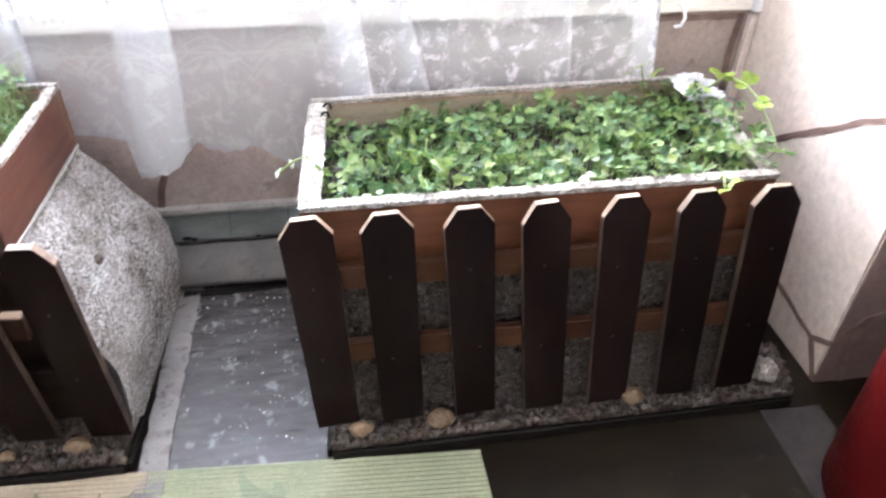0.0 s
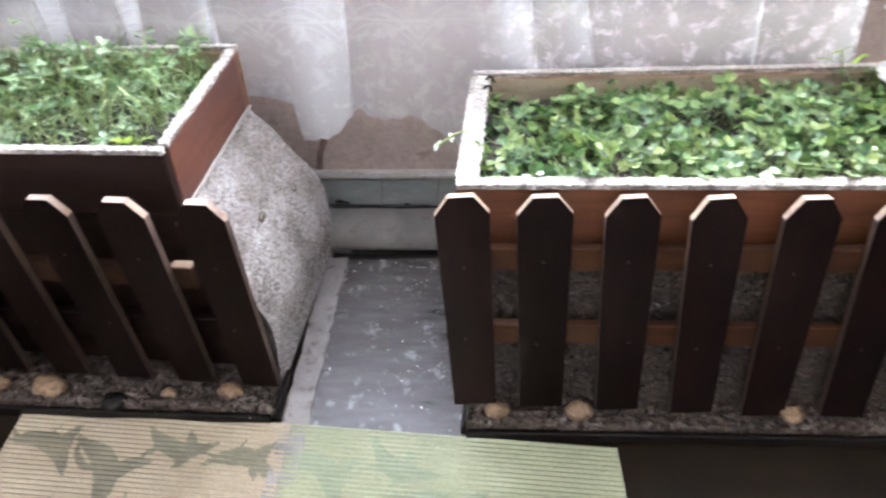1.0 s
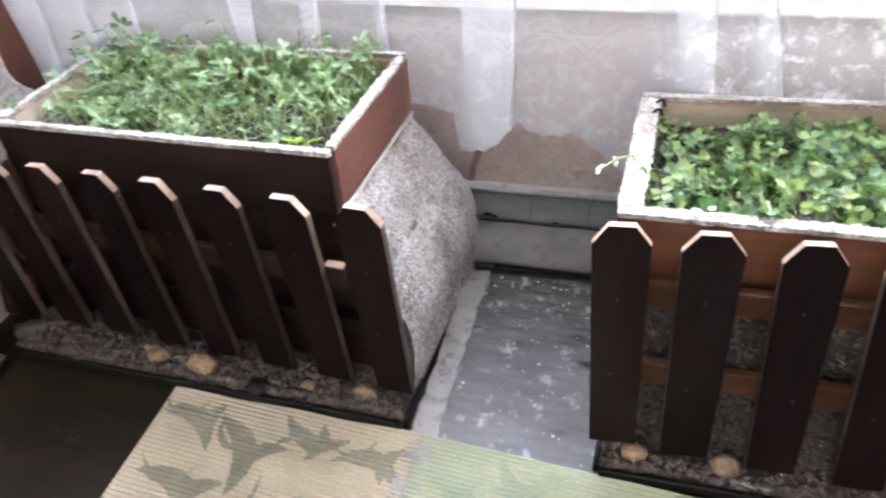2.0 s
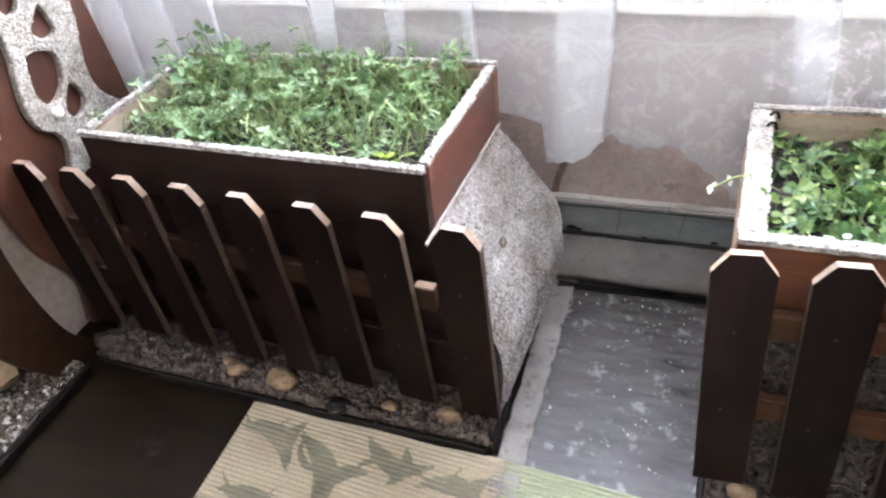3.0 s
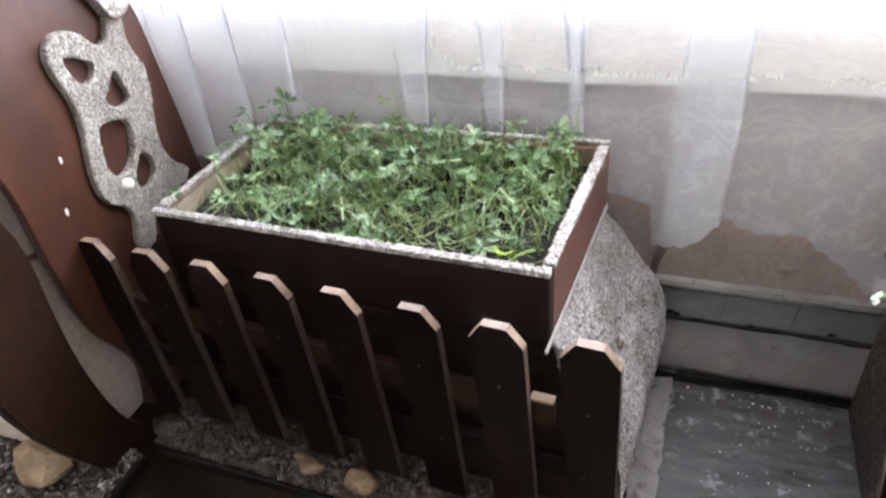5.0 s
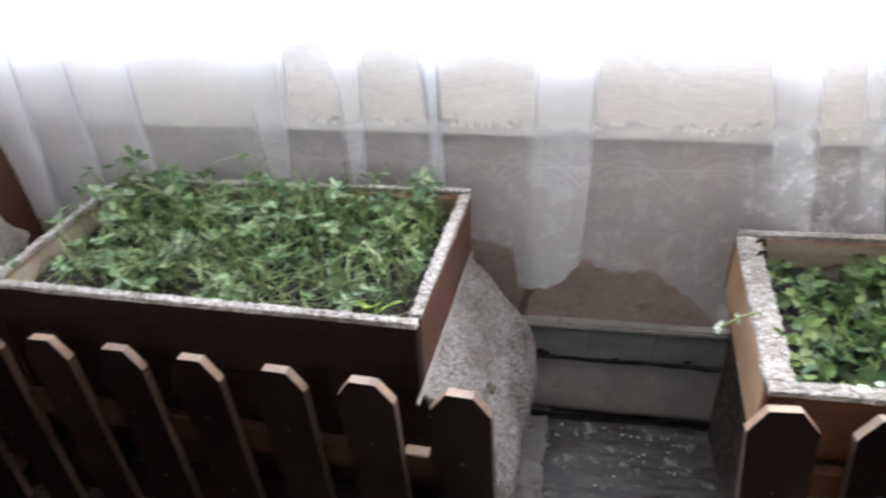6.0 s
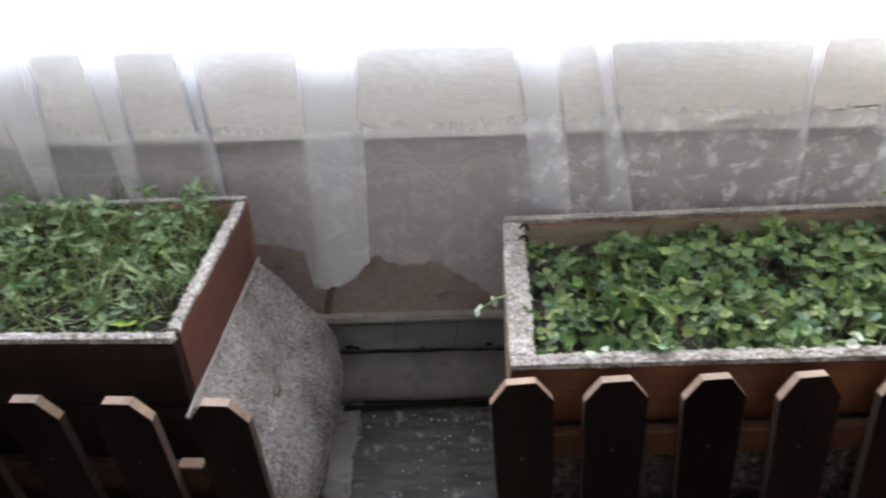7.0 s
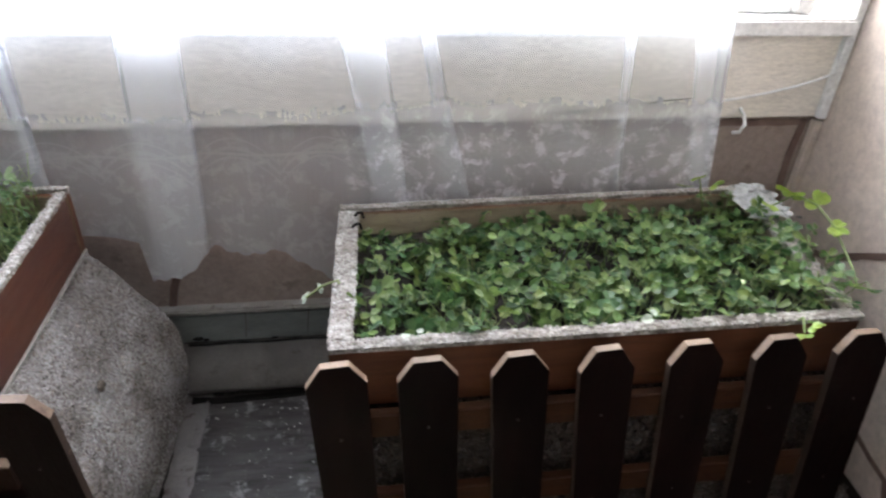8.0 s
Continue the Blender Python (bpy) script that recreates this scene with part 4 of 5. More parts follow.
spots = []
while len(spots) < 3000:
    p, q = r.uniform(0.10, 0.35), r.uniform(0.38, 0.87)
    if inside(ORN[0], p, q) and not any(inside(h, p, q) for h in ORN[1:]):
        spots.append(((-1.3835, p, q), (1, 0, 0)))
part_mesh("chip_layer", scatter(spots, (0.002, 0.0045), r, 0.5), M_ORNCHIP, orn, "", "stuff")
flat_shape("upper_ornament", [[(0.10, 1.04), (0.150, 0.992), (0.190, 0.952), (0.242, 0.900), (0.262, 0.858), (0.272, 0.838), (0.300, 0.840), (0.322, 0.854), (0.340, 0.882), (0.372, 0.920), (0.385, 0.98), (0.38, 1.04),
                               (0.352, 1.04), (0.350, 0.97), (0.330, 0.920), (0.305, 0.884), (0.276, 0.896), (0.225, 0.950), (0.175, 1.0), (0.135, 1.05)]],
           0.02, Matrix.Translation((-1.386, 0, 0)) @ YZ, M_ORNAMENT, arch, "pale chip-coated upper ornament", 5, 0.004)
flat_shape("curved_trim", [[(-0.17, 0.75), (-0.096, 0.60), (-0.112, 0.43), (-0.112, 0.26), (-0.08, 0.09), (-0.02, 0.03), (-0.06, 0.0), (-0.13, 0.0), (-0.185, 0.08), (-0.235, 0.19), (-0.285, 0.42), (-0.33, 0.62), (-0.38, 0.75)]],
           0.045, Matrix.Translation((-1.395, 0, 0)) @ YZ, M_RAILDARK, arch, "curved dark brown leg")
bead = smooth(part("white_shell", lump((-1.382, 0.163, 0.540), 0.0135, 51, 2, 0.1), M_SHELL))
tagged(bead, "small white shell glued on the chip ornament", "shell")
for k, (y, z) in enumerate([(0.024, 0.559), (0.057, 0.65)]):
    s = part("shell_piece", lump((-1.399, y, z), 0.0065, 60 + k, 1, 0.4, (0.35, 0.6, 1.3)), M_SHELL)
    tagged(s, "chip of pale shell glued on the wooden panel", "shell", "shell chips on the panel")

# ---- floor mats ----
def mat_thing(x0, x1, material, print_material, spots, label):
    c, s = math.cos(radians(-4.2)), math.sin(radians(-4.2))
    t = thing("floor_mat", ((x0 + x1) / 2, -0.4, 0.0), label, "mat")

    def put(u, v):
        return (u, -0.133 + (u + 0.0) * math.tan(radians(-4.2)) - v)
    bm = bmesh.new()
    prof = []
    pitch = 0.0105
    for k in range(62):
        for f, h in ((0.0, 0.004), (0.15, 0.0068), (0.4, 0.0082), (0.65, 0.0068), (0.85, 0.004)):
            prof.append((k * pitch + f * pitch, h))
    rows = []
    for u in np.linspace(x0, x1, 150):
        rows.append([bm.verts.new((*put(u, v), h + 0.0008 * (1 + noise.noise(Vector((u * 5, v * 5, 3)))))) for v, h in prof]
                    + [bm.verts.new((*put(u, prof[-1][0]), 0.0045)), bm.verts.new((*put(u, 0.0), 0.0045))])
    n = len(rows[0])
    us = np.linspace(x0, x1, 150)
    inked = np.zeros((150, n), bool)
    gu, gv = np.meshgrid(us, [v for v, h in prof] + [9, 9], indexing="ij")
    gu, gv = gu + 0.001 * np.sin(gu * 90), gv + 0.001 * np.sin(gu * 110 + 2)
    for k, (u, v, turn, size) in enumerate(spots):
        # a bent leaf, a shorter one beside it and a thin curled stalk
        for bend, length, wide, more, du in ((4, 0.12, 0.032, 0, 0), (-5, 0.07, 0.022, 70 + 9 * k, 0.04), (9, 0.08, 0.010, 150, -0.06)):
            ca, sa = math.cos(radians(turn + more)), math.sin(radians(turn + more))
            p, q = (gu - u - du * size), (gv - v)
            p, q = p * ca + q * sa, q * ca - p * sa
            q = q - bend * p * p / size
            inked |= np.abs(q) < wide * size * np.clip(1 - (p / (length * size)) ** 2, 0, 1) ** 0.7
    for i, (a, b) in enumerate(zip(rows, rows[1:])):
        for k in range(n):
            f = bm.faces.new((a[k], b[k], b[(k + 1) % n], a[(k + 1) % n]))
            f.material_index = int(inked[i, k])
    bm.faces.new(rows[0])
    bm.faces.new(rows[-1][::-1])
    bmesh.ops.recalc_face_normals(bm, faces=bm.faces)
    smooth(part("ribbed_foam", bm, [material, print_material], t))
    return t


mat_thing(-0.905, -0.338, M_MATCREAM, M_PRINT, [(-0.815, 0.085, 25, 0.7), (-0.68, 0.13, 60, 0.8), (-0.555, 0.08, -170, 0.65), (-0.415, 0.085, 10, 0.65), (-0.77, 0.24, 30, 0.8),
                                                (-0.58, 0.25, -20, 0.8), (-0.42, 0.27, 70, 0.8)], "cream ribbed foam mat with olive printed patches")
mat_thing(-0.336, 0.312, M_MATGREEN, M_PRINTGREEN, [(-0.25, 0.10, 50, 0.7), (-0.12, 0.085, -150, 0.65), (-0.02, 0.16, 30, 0.8), (-0.22, 0.24, 10, 0.8), (0.16, 0.2, 60, 0.8)],
          "pale green ribbed foam mat with faded printed patches")

# ---- sheer curtain ----
# each fold: its two edges at the sill and at the hem
FOLDS = [(-1.57, -1.48, -1.56, -1.49), (-1.44, -1.38, -1.43, -1.39), (-1.31, -1.27, -1.30, -1.27), (-1.16, -1.13, -1.15, -1.13), (-0.905, -0.812, -0.882, -0.843), (-0.725, -0.664, -0.705, -0.682), (-0.560, -0.517, -0.537, -0.519), (-0.559, -0.518, -0.536, -0.520), (-0.348, -0.236, -0.350, -0.243),
         (0.036, 0.120, 0.108, 0.170), (0.188, 0.215, 0.255, 0.300), (0.585, 0.606, 0.620, 0.634), (0.722, 0.798, 0.796, 0.846), (0.770, 0.799, 0.830, 0.847)]


def hem(x):
    """Height of the curtain's scalloped hem."""
    if x < -0.37:
        return 0.43 - 0.02 * math.sin((x + 0.42) * 9)
    xs = (-0.37, -0.33, -0.29, -0.265, -0.235, -0.21, -0.18, -0.14, -0.109, -0.08, -0.035, 0.0, 0.031, 0.06, 0.3, 0.9)
    zs = (0.325, 0.332, 0.338, 0.362, 0.405, 0.386, 0.376, 0.382, 0.396, 0.368, 0.334, 0.30, 0.262, 0.27, 0.30, 0.30)
    return float(np.interp(x, xs, zs)) + 0.004 * math.sin(x * 190)


# the cloth's way across, each fold three layers deep with rolled edges: (x at the sill, x at the hem, depth)
path = [(-1.66, -1.66, 0.0)]
for xl, xr, bl, br in FOLDS:
    e = min(0.007, (xr - xl) * 0.3)
    path += [(xr, br, 0.0), (xr - e, br - e, 0.002), (xr, br, 0.004), (xl, bl, 0.006), (xl + e, bl + e, 0.008), (xl, bl, 0.010), (xr, br, 0.012)]
path.append((0.800, 0.848, 0.013))
line = []
for p, q in zip(path, path[1:]):
    n = max(1, int(abs(q[0] - p[0]) / 0.009))
    for k in range(n):
        line.append([u + (v - u) * k / n for u, v in zip(p, q)])
line.append(path[-1])
bm = bmesh.new()
cols = []
ZS = 36
for xt, xb, y in line:
    col = []
    h = hem(xb)
    for k in range(ZS + 1):
        z = h + (2.0 - h) * (k / ZS) ** 1.6
        g = min(1.15, max(-0.25, (z - 0.50) / 0.36))
        x = xb + (xt - xb) * g + 0.004 * math.sin(xt * 17 + z * 9) * (1.2 - min(z, 1.2))
        yy = 0.461 + y + 0.006 * math.sin(xt * 30 + 2 * math.sin(z * 3)) + 0.05 * max(0, z - 0.9)
        col.append(bm.verts.new((x, yy, z)))
    cols.append(col)
for a, b in zip(cols, cols[1:]):
    for k in range(ZS):
        bm.faces.new((a[k], b[k], b[k + 1], a[k + 1]))
curtain = thing("sheer_curtain", (-0.25, 0.49, 2.0), "thin white sheer curtain with a lace border and scalloped hem", "curtain")
smooth(part("cloth", bm, M_SHEER, curtain))
part("curtain_rod", beam((-1.5, 0.545, 2.0), (1.0, 0.545, 2.0), 0.02, 0.02), M_WHITE, curtain, "white curtain rod")


# ---- plants ----
def leaflet(length, width, cup, notch):
    """Outline of one leaflet along +x, folded along its rib."""
    rib = [(0, 0, 0), (length * 0.5, 0, -cup), (length * (1 - notch), 0, -cup * 0.6)]
    left = [(length * 0.3, width * 0.42, 0), (length * 0.68, width * 0.55, cup * 0.4), (length * 0.97, width * 0.28, 0)]
    right = [(x, -y, z) for x, y, z in left]
    v = rib + left + right
    f = [(0, 1, 3), (3, 1, 4), (4, 1, 2), (4, 2, 5), (0, 6, 1), (6, 7, 1), (7, 2, 1), (7, 8, 2)]
    return np.array(v, float), f


def foliage(plants, rng, leaf_fn):
    """Two joined meshes: leaves and stems. plants: (foot, tip) pairs."""
    lv, lf, sv, sf = [], [], [], []
    nl = ns = 0
    for foot, tip, size in plants:
        foot, tip = np.array(foot), np.array(tip)
        bend = rng.normal(0, 0.022, 3)
        low, high = np.minimum(foot, tip) - 0.006, np.maximum(foot, tip) + 0.006
        pts = [np.clip(foot + (tip - foot) * k / 4 + bend * math.sin(math.pi * k / 4), low, high) for k in range(5)]
        r0 = 0.0012 * rng.uniform(0.7, 1.3)
        for k, p in enumerate(pts):
            for a in range(3):
                sv.append((p[0] + r0 * math.cos(a * 2.094), p[1] + r0 * math.sin(a * 2.094), p[2]))
            if k:
                for a in range(3):
                    sf.append((ns + 3 * (k - 1) + a, ns + 3 * (k - 1) + (a + 1) % 3, ns + 3 * k + (a + 1) % 3, ns + 3 * k + a))
        ns += 15
        if size <= 0:
            continue
        for v, f in leaf_fn(rng, size):
            lv.append(v + tip)
            lf += [tuple(i + nl for i in t) for t in f]
            nl += len(v)
    leaves, stems = bpy.data.meshes.new("leaves"), bpy.data.meshes.new("stems")
    leaves.from_pydata(np.concatenate(lv).tolist(), [], lf)
    stems.from_pydata(sv, [], sf)
    return leaves, stems


def trefoil(rng, size):
    """Three round leaflets, tilted as one leaf."""
    e = np.array(Euler((rng.normal(0, 0.55), rng.normal(0, 0.55), rng.uniform(0, 6.28))).to_matrix())
    out = []
    for k in range(3):
        v, f = leaflet(size * rng.uniform(0.85, 1.15), size * 0.85, size * 0.12, 0.12)
        a = k * 2.094 + rng.normal(0, 0.12)
        rot = np.array(Euler((rng.normal(0, 0.15), rng.uniform(-0.2, 0.3), a)).to_matrix())
        out.append((v @ rot.T @ e.T, f))
    return out


def cut_leaf(rng, size):
    """A parsley leaf: a few narrow lobes on short stalks."""
    e = np.array(Euler((rng.normal(0, 0.45), rng.normal(0, 0.45), rng.uniform(0, 6.28))).to_matrix())
    out = []
    for k, a in enumerate((-1.9, -0.9, 0.0, 0.9, 1.9)):
        v, f = leaflet(size * rng.uniform(0.8, 1.15) * (1.0 if k != 2 else 1.25), size * 0.5, size * 0.08, 0.2)
        v = v + np.array([size * 0.12, 0, 0])
        rot = np.array(Euler((rng.normal(0, 0.25), rng.uniform(-0.3, 0.3), a + rng.normal(0, 0.15))).to_matrix())
        out.append((v @ rot.T @ e.T, f))
    return out


def leaf_parts(plants, leaf_fn, material, bed, r):
    """Single leaves, eight shapes shared between them."""
    shapes = []
    for k in range(8):
        me = bpy.data.meshes.new("leaf")
        vs, fs, n = [], [], 0
        for v, f in leaf_fn(r, 1.0):
            vs += v.tolist()
            fs += [tuple(i + n for i in t) for t in f]
            n += len(v)
        me.from_pydata(vs, [], fs)
        me.materials.append(material)
        shapes.append(me)
    for k, (foot, tip, size) in enumerate(plants):
        ob = new("leaf", shapes[k % 8])
        ob.parent = bed
        ob.matrix_basis = Matrix.Translation(tip) @ Euler((0, 0, r.uniform(0, 6.28))).to_matrix().to_4x4() @ Matrix.Scale(size, 4)


def in_box(c, u, v):
    c = [Vector(p) for p in c]
    return c[0].lerp(c[1], u).lerp(c[3].lerp(c[2], u), v)


rng = np.random.default_rng(11)
plants = []
for _ in range(1020):
    u, v = rng.uniform(0.05, 0.97), rng.uniform(0.06, 0.92)
    p = in_box(R_BOX, u, v)
    lush = 0.5 + 0.8 * noise.noise(p * 11)
    top = p.z - 0.047 + 0.037 * lush + 0.024 * u + rng.uniform(-0.028, 0.022) - 0.012 * v - 0.03 * max(0, v - 0.7) * (1.4 - u)
    plants.append(((p.x, p.y, p.z - 0.07), (p.x + rng.normal(0, 0.02), max(0.022, p.y + rng.normal(0, 0.02)), top), rng.uniform(0.012, 0.025) if rng.uniform() < 0.88 else 0))
for k in range(34):
    # shoots that spill over the end of the box beside the wall
    p = in_box(R_BOX, rng.uniform(0.93, 1.03), rng.uniform(0.1, 0.8))
    plants.append(((p.x - 0.05, p.y, p.z - 0.06), (p.x + rng.uniform(-0.01, 0.03), p.y + rng.normal(0, 0.02), p.z + rng.uniform(-0.01, 0.035)), rng.uniform(0.014, 0.024)))
near = [p for p in plants if p[0][1] < 0.17 and p[2] > 0.013][:170]
picked = set(id(p) for p in near)
plants = [(p[0], p[1], 0) if id(p) in picked else p for p in plants]
leaves, stems = foliage(plants, rng, lambda r, s: trefoil(r, s) if r.uniform() < 0.6 else cut_leaf(r, s * 1.05))
bed = part_mesh("clover_plants", leaves, M_CLOVER, None)
tagged(bed, "dense low clover and celery leaves filling the planter", "plants", kind="stuff")
leaf_parts(near, trefoil, M_CLOVER, bed, rng)
part_mesh("stems", stems, M_STEM, bed, "thin pale green stems")
plants = []
for k in range(980):
    u, v = rng.uniform(0.04, 0.97), rng.uniform(0.05, 0.96) ** 0.8
    p = in_box(L_BOX, u, v)
    if u < 0.14 and v < 0.75 and rng.uniform() < 0.85:
        continue
    if u > 0.62 and v < 0.45 and rng.uniform() < 0.6:
        continue
    top = p.z - 0.022 + 0.032 * v + 0.03 * noise.noise(p * 7) + rng.normal(0, 0.026)
    lean = rng.normal(0, 0.045, 2)
    tip = (min(p.x + lean[0], -0.522), max(min(p.y + lean[1], 0.43), 0.092 - 0.05 * u), top)
    plants.append(((p.x, p.y, p.z - 0.05), tip, rng.uniform(0.012, 0.025) if rng.uniform() < 0.42 else 0))
for k in range(26):
    # shoots that spill over the far end of the box
    p = in_box(L_BOX, rng.uniform(0.02, 0.3), rng.uniform(0.75, 1.0))
    plants.append(((p.x + 0.05, p.y, p.z - 0.04), (p.x - rng.uniform(0.0, 0.06), min(p.y + rng.normal(0, 0.02), 0.44), p.z + rng.uniform(0.0, 0.055)), rng.uniform(0.012, 0.02)))
for k in range(420):
    # long bare stalks that have fallen over
    p = in_box(L_BOX, rng.uniform(0.1, 0.95), rng.uniform(0.12, 0.9))
    a, ln = rng.uniform(0, 6.28), rng.uniform(0.03, 0.10)
    q = (min(max(p.x + ln * math.cos(a), -1.2), -0.515), min(max(p.y + ln * math.sin(a) * 0.6, 0.095), 0.40))
    plants.append(((p.x, p.y, p.z - 0.04), (*q, p.z + rng.uniform(-0.03, 0.045)), 0))
near = [p for p in plants if p[0][1] < 0.2 and p[2] > 0.011][:130]
picked = set(id(p) for p in near)
plants = [(p[0], p[1], 0) if id(p) in picked else p for p in plants]
leaves, stems = foliage(plants, rng, cut_leaf)
bed = part_mesh("parsley_plants", leaves, M_PARSLEY, None)
tagged(bed, "tangled thin parsley plants filling the planter", "plants", kind="stuff")
leaf_parts(near, cut_leaf, M_PARSLEY, bed, rng)
part_mesh("stems", stems, M_STEM, bed, "thin pale green stems")


def tube(points, radius, bm=None, sides=6):
    bm = bm or bmesh.new()
    prev = None
    pts = [Vector(p) for p in points]
    for i, p in enumerate(pts):
        d = (pts[min(i + 1, len(pts) - 1)] - pts[max(i - 1, 0)]).normalized()
        q = d.to_track_quat("Z", "Y").to_matrix()
        ring = [bm.verts.new(p + q @ Vector((radius * math.cos(6.283 * k / sides), radius * math.sin(6.283 * k / sides), 0))) for k in range(sides)]
        if prev:
            for k in range(sides):
                bm.faces.new((prev[k], prev[(k + 1) % sides], ring[(k + 1) % sides], ring[k]))
        prev = ring
    return bm


def leafy_branch(name, points, leaves, label, green=M_VINELEAF):
    t = thing(name, points[0], label, "plant")
    smooth(part("stem", tube(points, 0.0022), M_STEM, t))
    r = np.random.default_rng(len(points) * 7 + len(leaves))
    for p, size in leaves:
        bm = bmesh.new()
        e = np.array(Euler((r.normal(0, 0.5), r.normal(0, 0.4), r.uniform(0, 6.28))).to_matrix())
        for a in (-1.1, 0.0, 1.1):
            v, f = leaflet(size, size * 0.7, size * 0.1, 0.05)
            rot = np.array(Euler((0, r.uniform(-0.2, 0.2), a)).to_matrix())
            w = v @ rot.T @ e.T + np.array(p)
            vs = [bm.verts.new(q) for q in w]
            for t3 in f:
                bm.faces.new([vs[i] for i in t3])
        part("leaf", bm, green, t)
    return t


leafy_branch("climbing_plant", [(0.89, 0.33, 0.47), (0.895, 0.31, 0.55), (0.915, 0.28, 0.592), (0.945, 0.25, 0.585), (0.950, 0.20, 0.572), (0.945, 0.15, 0.555), (0.938, 0.10, 0.538), (0.930, 0.07, 0.526)],
             [((0.905, 0.285, 0.597), 0.030), ((0.925, 0.272, 0.594), 0.026), ((0.962, 0.262, 0.577), 0.032), ((0.944, 0.195, 0.570), 0.034), ((0.960, 0.185, 0.566), 0.024), ((0.930, 0.075, 0.526), 0.016), ((0.88, 0.30, 0.56), 0.024)],
             "yellow-green climbing shoot arching over the planter's end")
leafy_branch("sprig", [(0.04, 0.16, 0.47), (0.018, 0.160, 0.530), (-0.008, 0.158, 0.520), (-0.036, 0.154, 0.500)], [((-0.014, 0.158, 0.516), 0.011), ((-0.034, 0.154, 0.502), 0.014)],
             "small pale green sprig leaning over the planter rim", M_PALELEAF)
leafy_branch("sprig", [(0.78, 0.03, 0.47), (0.775, -0.01, 0.53), (0.77, -0.03, 0.515)], [((0.77, -0.032, 0.513), 0.02), ((0.785, -0.022, 0.522), 0.018), ((0.80, -0.015, 0.52), 0.016)],
             "small sprig hanging over the front rim")
leafy_branch("sprig", [(0.80, 0.37, 0.47), (0.78, 0.385, 0.54), (0.77, 0.39, 0.575)], [((0.77, 0.39, 0.578), 0.024), ((0.80, 0.38, 0.565), 0.024), ((0.74, 0.385, 0.56), 0.02)],
             "upright yellow-green sprig at the back of the planter")

# ---- small things ----
bm = bmesh.new()
bmesh.ops.create_grid(bm, x_segments=26, y_segments=30, size=0.5)
for v in bm.verts:
    p = v.co.copy()
    f = noise.noise(p * 5) * 0.5 + noise.noise(p * 11 + Vector((3, 1, 0))) * 0.3
    v.co = Vector((0.905 + p.x * 0.09 + 0.02 * noise.noise(p * 9), 0.360 + p.y * 0.135 + 0.02 * noise.noise(p * 8 + Vector((9, 0, 0))), 0.538 + 0.018 * f - 0.5 * abs(p.x) * 0.04))
film_sheet = part("plastic_film", bm, M_PLASTIC)
tagged(film_sheet, "crumpled whitish plastic film draped over the planter corner", "plastic film")

bm = bmesh.new()
prof = [(0.0, 0.0), (0.172, 0.0), (0.18, 0.012), (0.181, 0.14), (0.182, 0.36), (0.184, 0.385), (0.192, 0.39), (0.194, 0.412), (0.186, 0.42), (0.176, 0.41), (0.170, 0.14), (0.165, 0.02), (0.0, 0.016)]
rings = []
for r, z in prof:
    rings.append([bm.verts.new((1.12 + r * math.cos(6.283 * k / 48), -0.42 + r * math.sin(6.283 * k / 48), z)) for k in range(48)] if r else [bm.verts.new((1.12, -0.42, z))])
for a, b in zip(rings, rings[1:]):
    for k in range(48):
        q = [a[k % len(a)], a[(k + 1) % len(a)], b[(k + 1) % len(b)], b[k % len(b)]]
        bm.faces.new(list(dict.fromkeys(q)))
bmesh.ops.recalc_face_normals(bm, faces=bm.faces)
bucket = thing("bucket", (1.12, -0.42, 0.0), "glossy red plastic bucket standing on the floor", "bucket")
smooth(part("body", bm, M_RED, bucket))
handle = [(1.12 + 0.197 * math.cos(a), -0.42 + 0.197 * math.sin(a), 0.36 + 0.20 * math.sin(a)) for a in np.linspace(math.pi, 2 * math.pi, 20)]
smooth(part("handle", tube(handle, 0.003), M_RED, bucket))
hook = smooth(part("curtain_tie", tube([(0.912, 0.538, 0.665), (0.916, 0.522, 0.655), (0.92, 0.515, 0.635), (0.915, 0.52, 0.615), (0.905, 0.53, 0.61)], 0.0042, None, 8), M_WHITE))
tagged(hook, "short white cord loop hanging from the cream board", "cord")

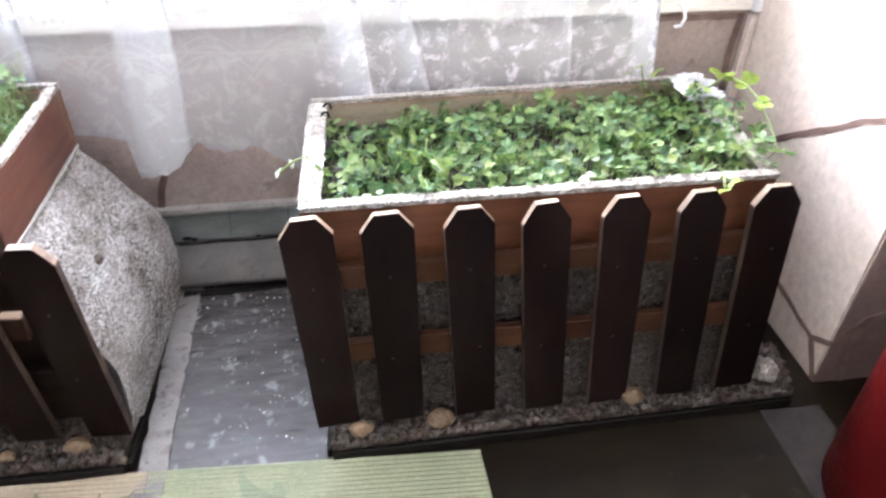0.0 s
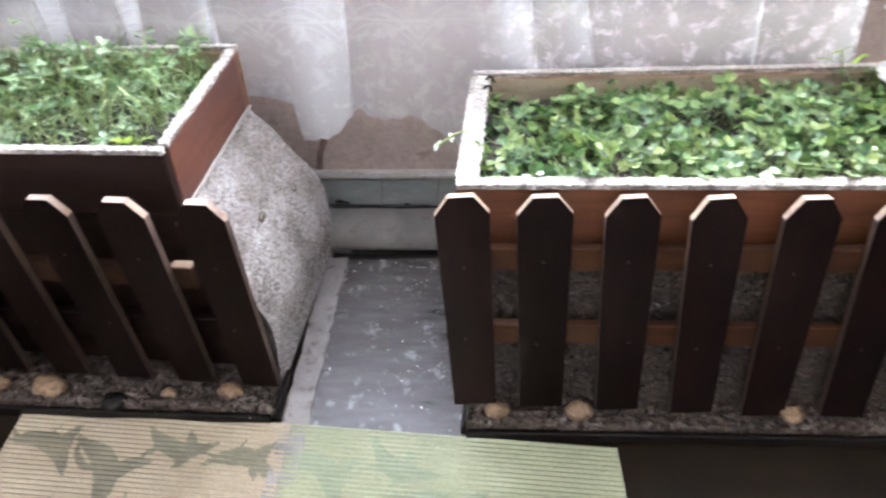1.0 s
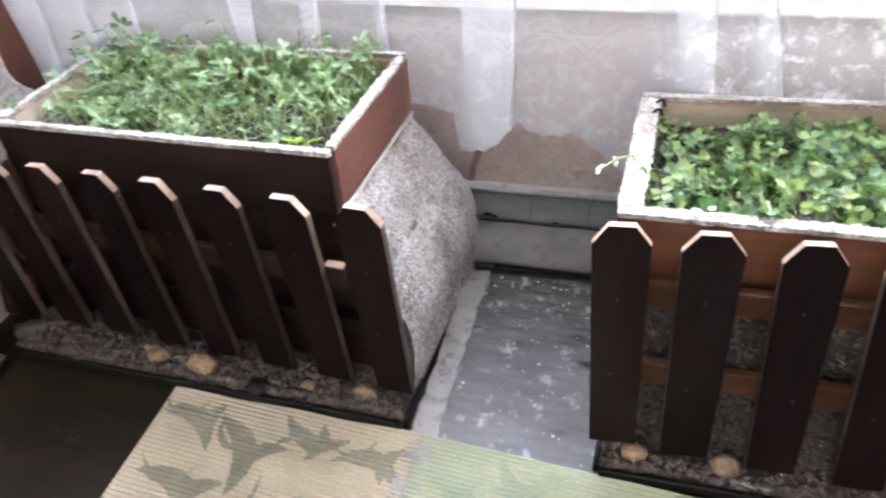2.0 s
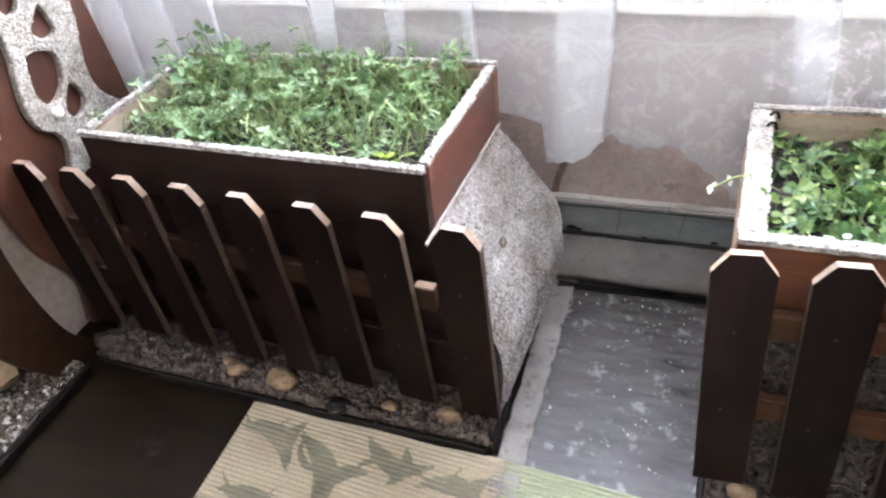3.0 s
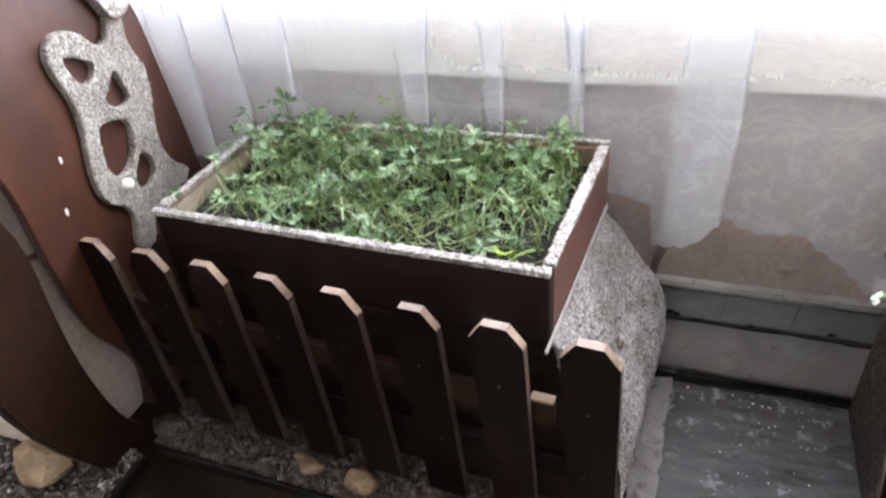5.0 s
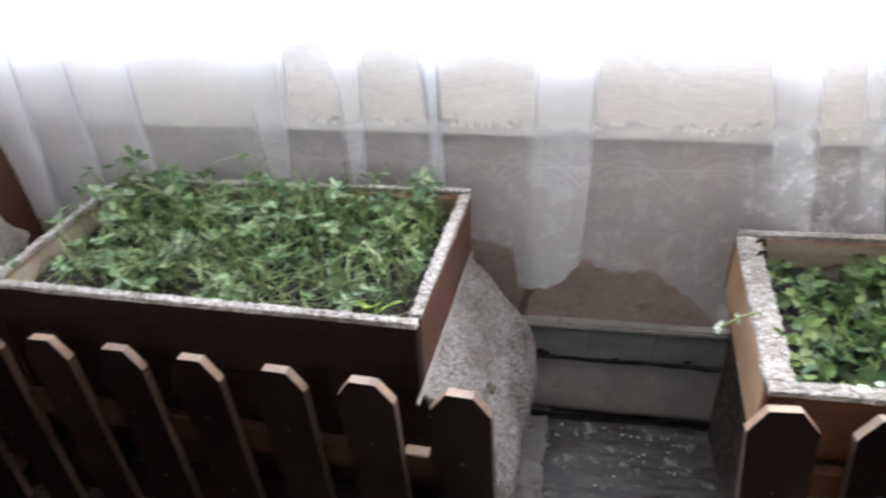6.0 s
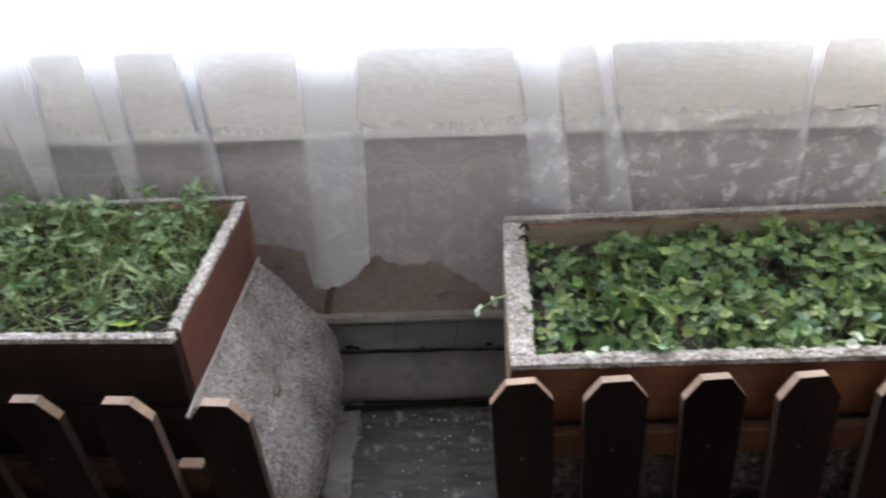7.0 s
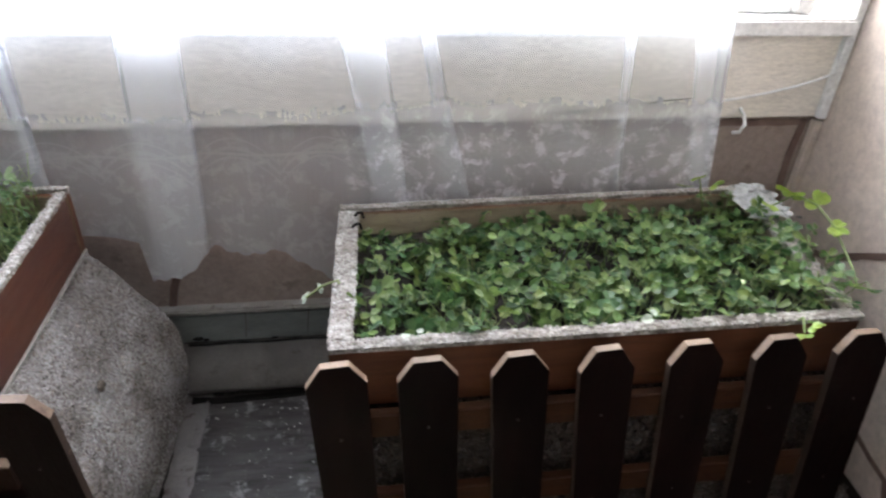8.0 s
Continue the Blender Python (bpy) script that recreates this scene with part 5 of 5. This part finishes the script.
cord = smooth(part("cord", tube([(0.845, 0.534, 0.682), (0.90, 0.532, 0.690), (0.96, 0.53, 0.702), (1.02, 0.526, 0.718), (1.07, 0.522, 0.736), (1.10, 0.518, 0.752)], 0.003, None, 8), M_WHITE))
tagged(cord, "thin white cord slung across the cream board", "cord")
wire = smooth(part("wire", tube([(0.46, 0.5365, 0.661), (0.56, 0.5365, 0.664), (0.65, 0.5365, 0.673), (0.73, 0.5365, 0.685), (0.79, 0.536, 0.69)], 0.0016, None, 6), M_BORDER))
tagged(wire, "thin dark wire sagging along the cream board", "wire")

# pale flakes and crumbs lying on the floor between the planters
spots = [((rng.normal(-0.08, 0.09), 0.40 - 0.62 * rng.uniform() ** 1.5, 0.006), (0, 0, 1)) for _ in range(170)]
spots = [s for s in spots if -0.29 < s[0][0] < 0.0]
crumbs = part_mesh("floor_crumbs", scatter(spots, (0.0007, 0.0034), rng, 0.25), M_CRUMB, None)
tagged(crumbs, "pale plaster flakes and crumbs scattered on the floor", "crumbs", kind="stuff")

# dark clips pressed on the planter's chip rim
for k, (x, y) in enumerate([(0.066, 0.375), (0.060, 0.335)]):
    c = thing("rim_clip", (x, y, 0.524), "small dark metal clip on the planter rim", "clip", "clips on the planter rim")
    smooth(part("wire", tube([(x - 0.010, y - 0.003, 0.524), (x - 0.004, y, 0.530), (x + 0.004, y + 0.003, 0.529), (x + 0.008, y + 0.003, 0.516)], 0.0028, None, 8), M_BORDER, c))

# pale fallen leaves on the front rims
for k, (x, y, z, s) in enumerate([(0.50, 0.012, 0.523, 0.022), (0.53, 0.018, 0.525, 0.016), (0.125, 0.014, 0.524, 0.017), (0.135, 0.02, 0.525, 0.013)]):
    v, f = leaflet(s, s * 0.8, s * 0.15, 0.1)
    rot = np.array(Euler((0.15, -0.2, k * 1.9)).to_matrix())
    bm = bmesh.new()
    vs = [bm.verts.new(q) for q in v @ rot.T + np.array((x, y, z + 0.004))]
    for t3 in f:
        bm.faces.new([vs[i] for i in t3])
    tagged(part("fallen_leaf", bm, M_PALELEAF), "pale fallen leaf lying on the planter rim", "leaf", "fallen leaves on the rims")
leafy_branch("sprig", [(-0.56, 0.07, 0.53), (-0.555, 0.06, 0.565), (-0.55, 0.055, 0.58)], [((-0.555, 0.058, 0.575), 0.026), ((-0.545, 0.07, 0.565), 0.024), ((-0.575, 0.06, 0.57), 0.02)],
             "bright yellow-green seedling at the planter's front corner")
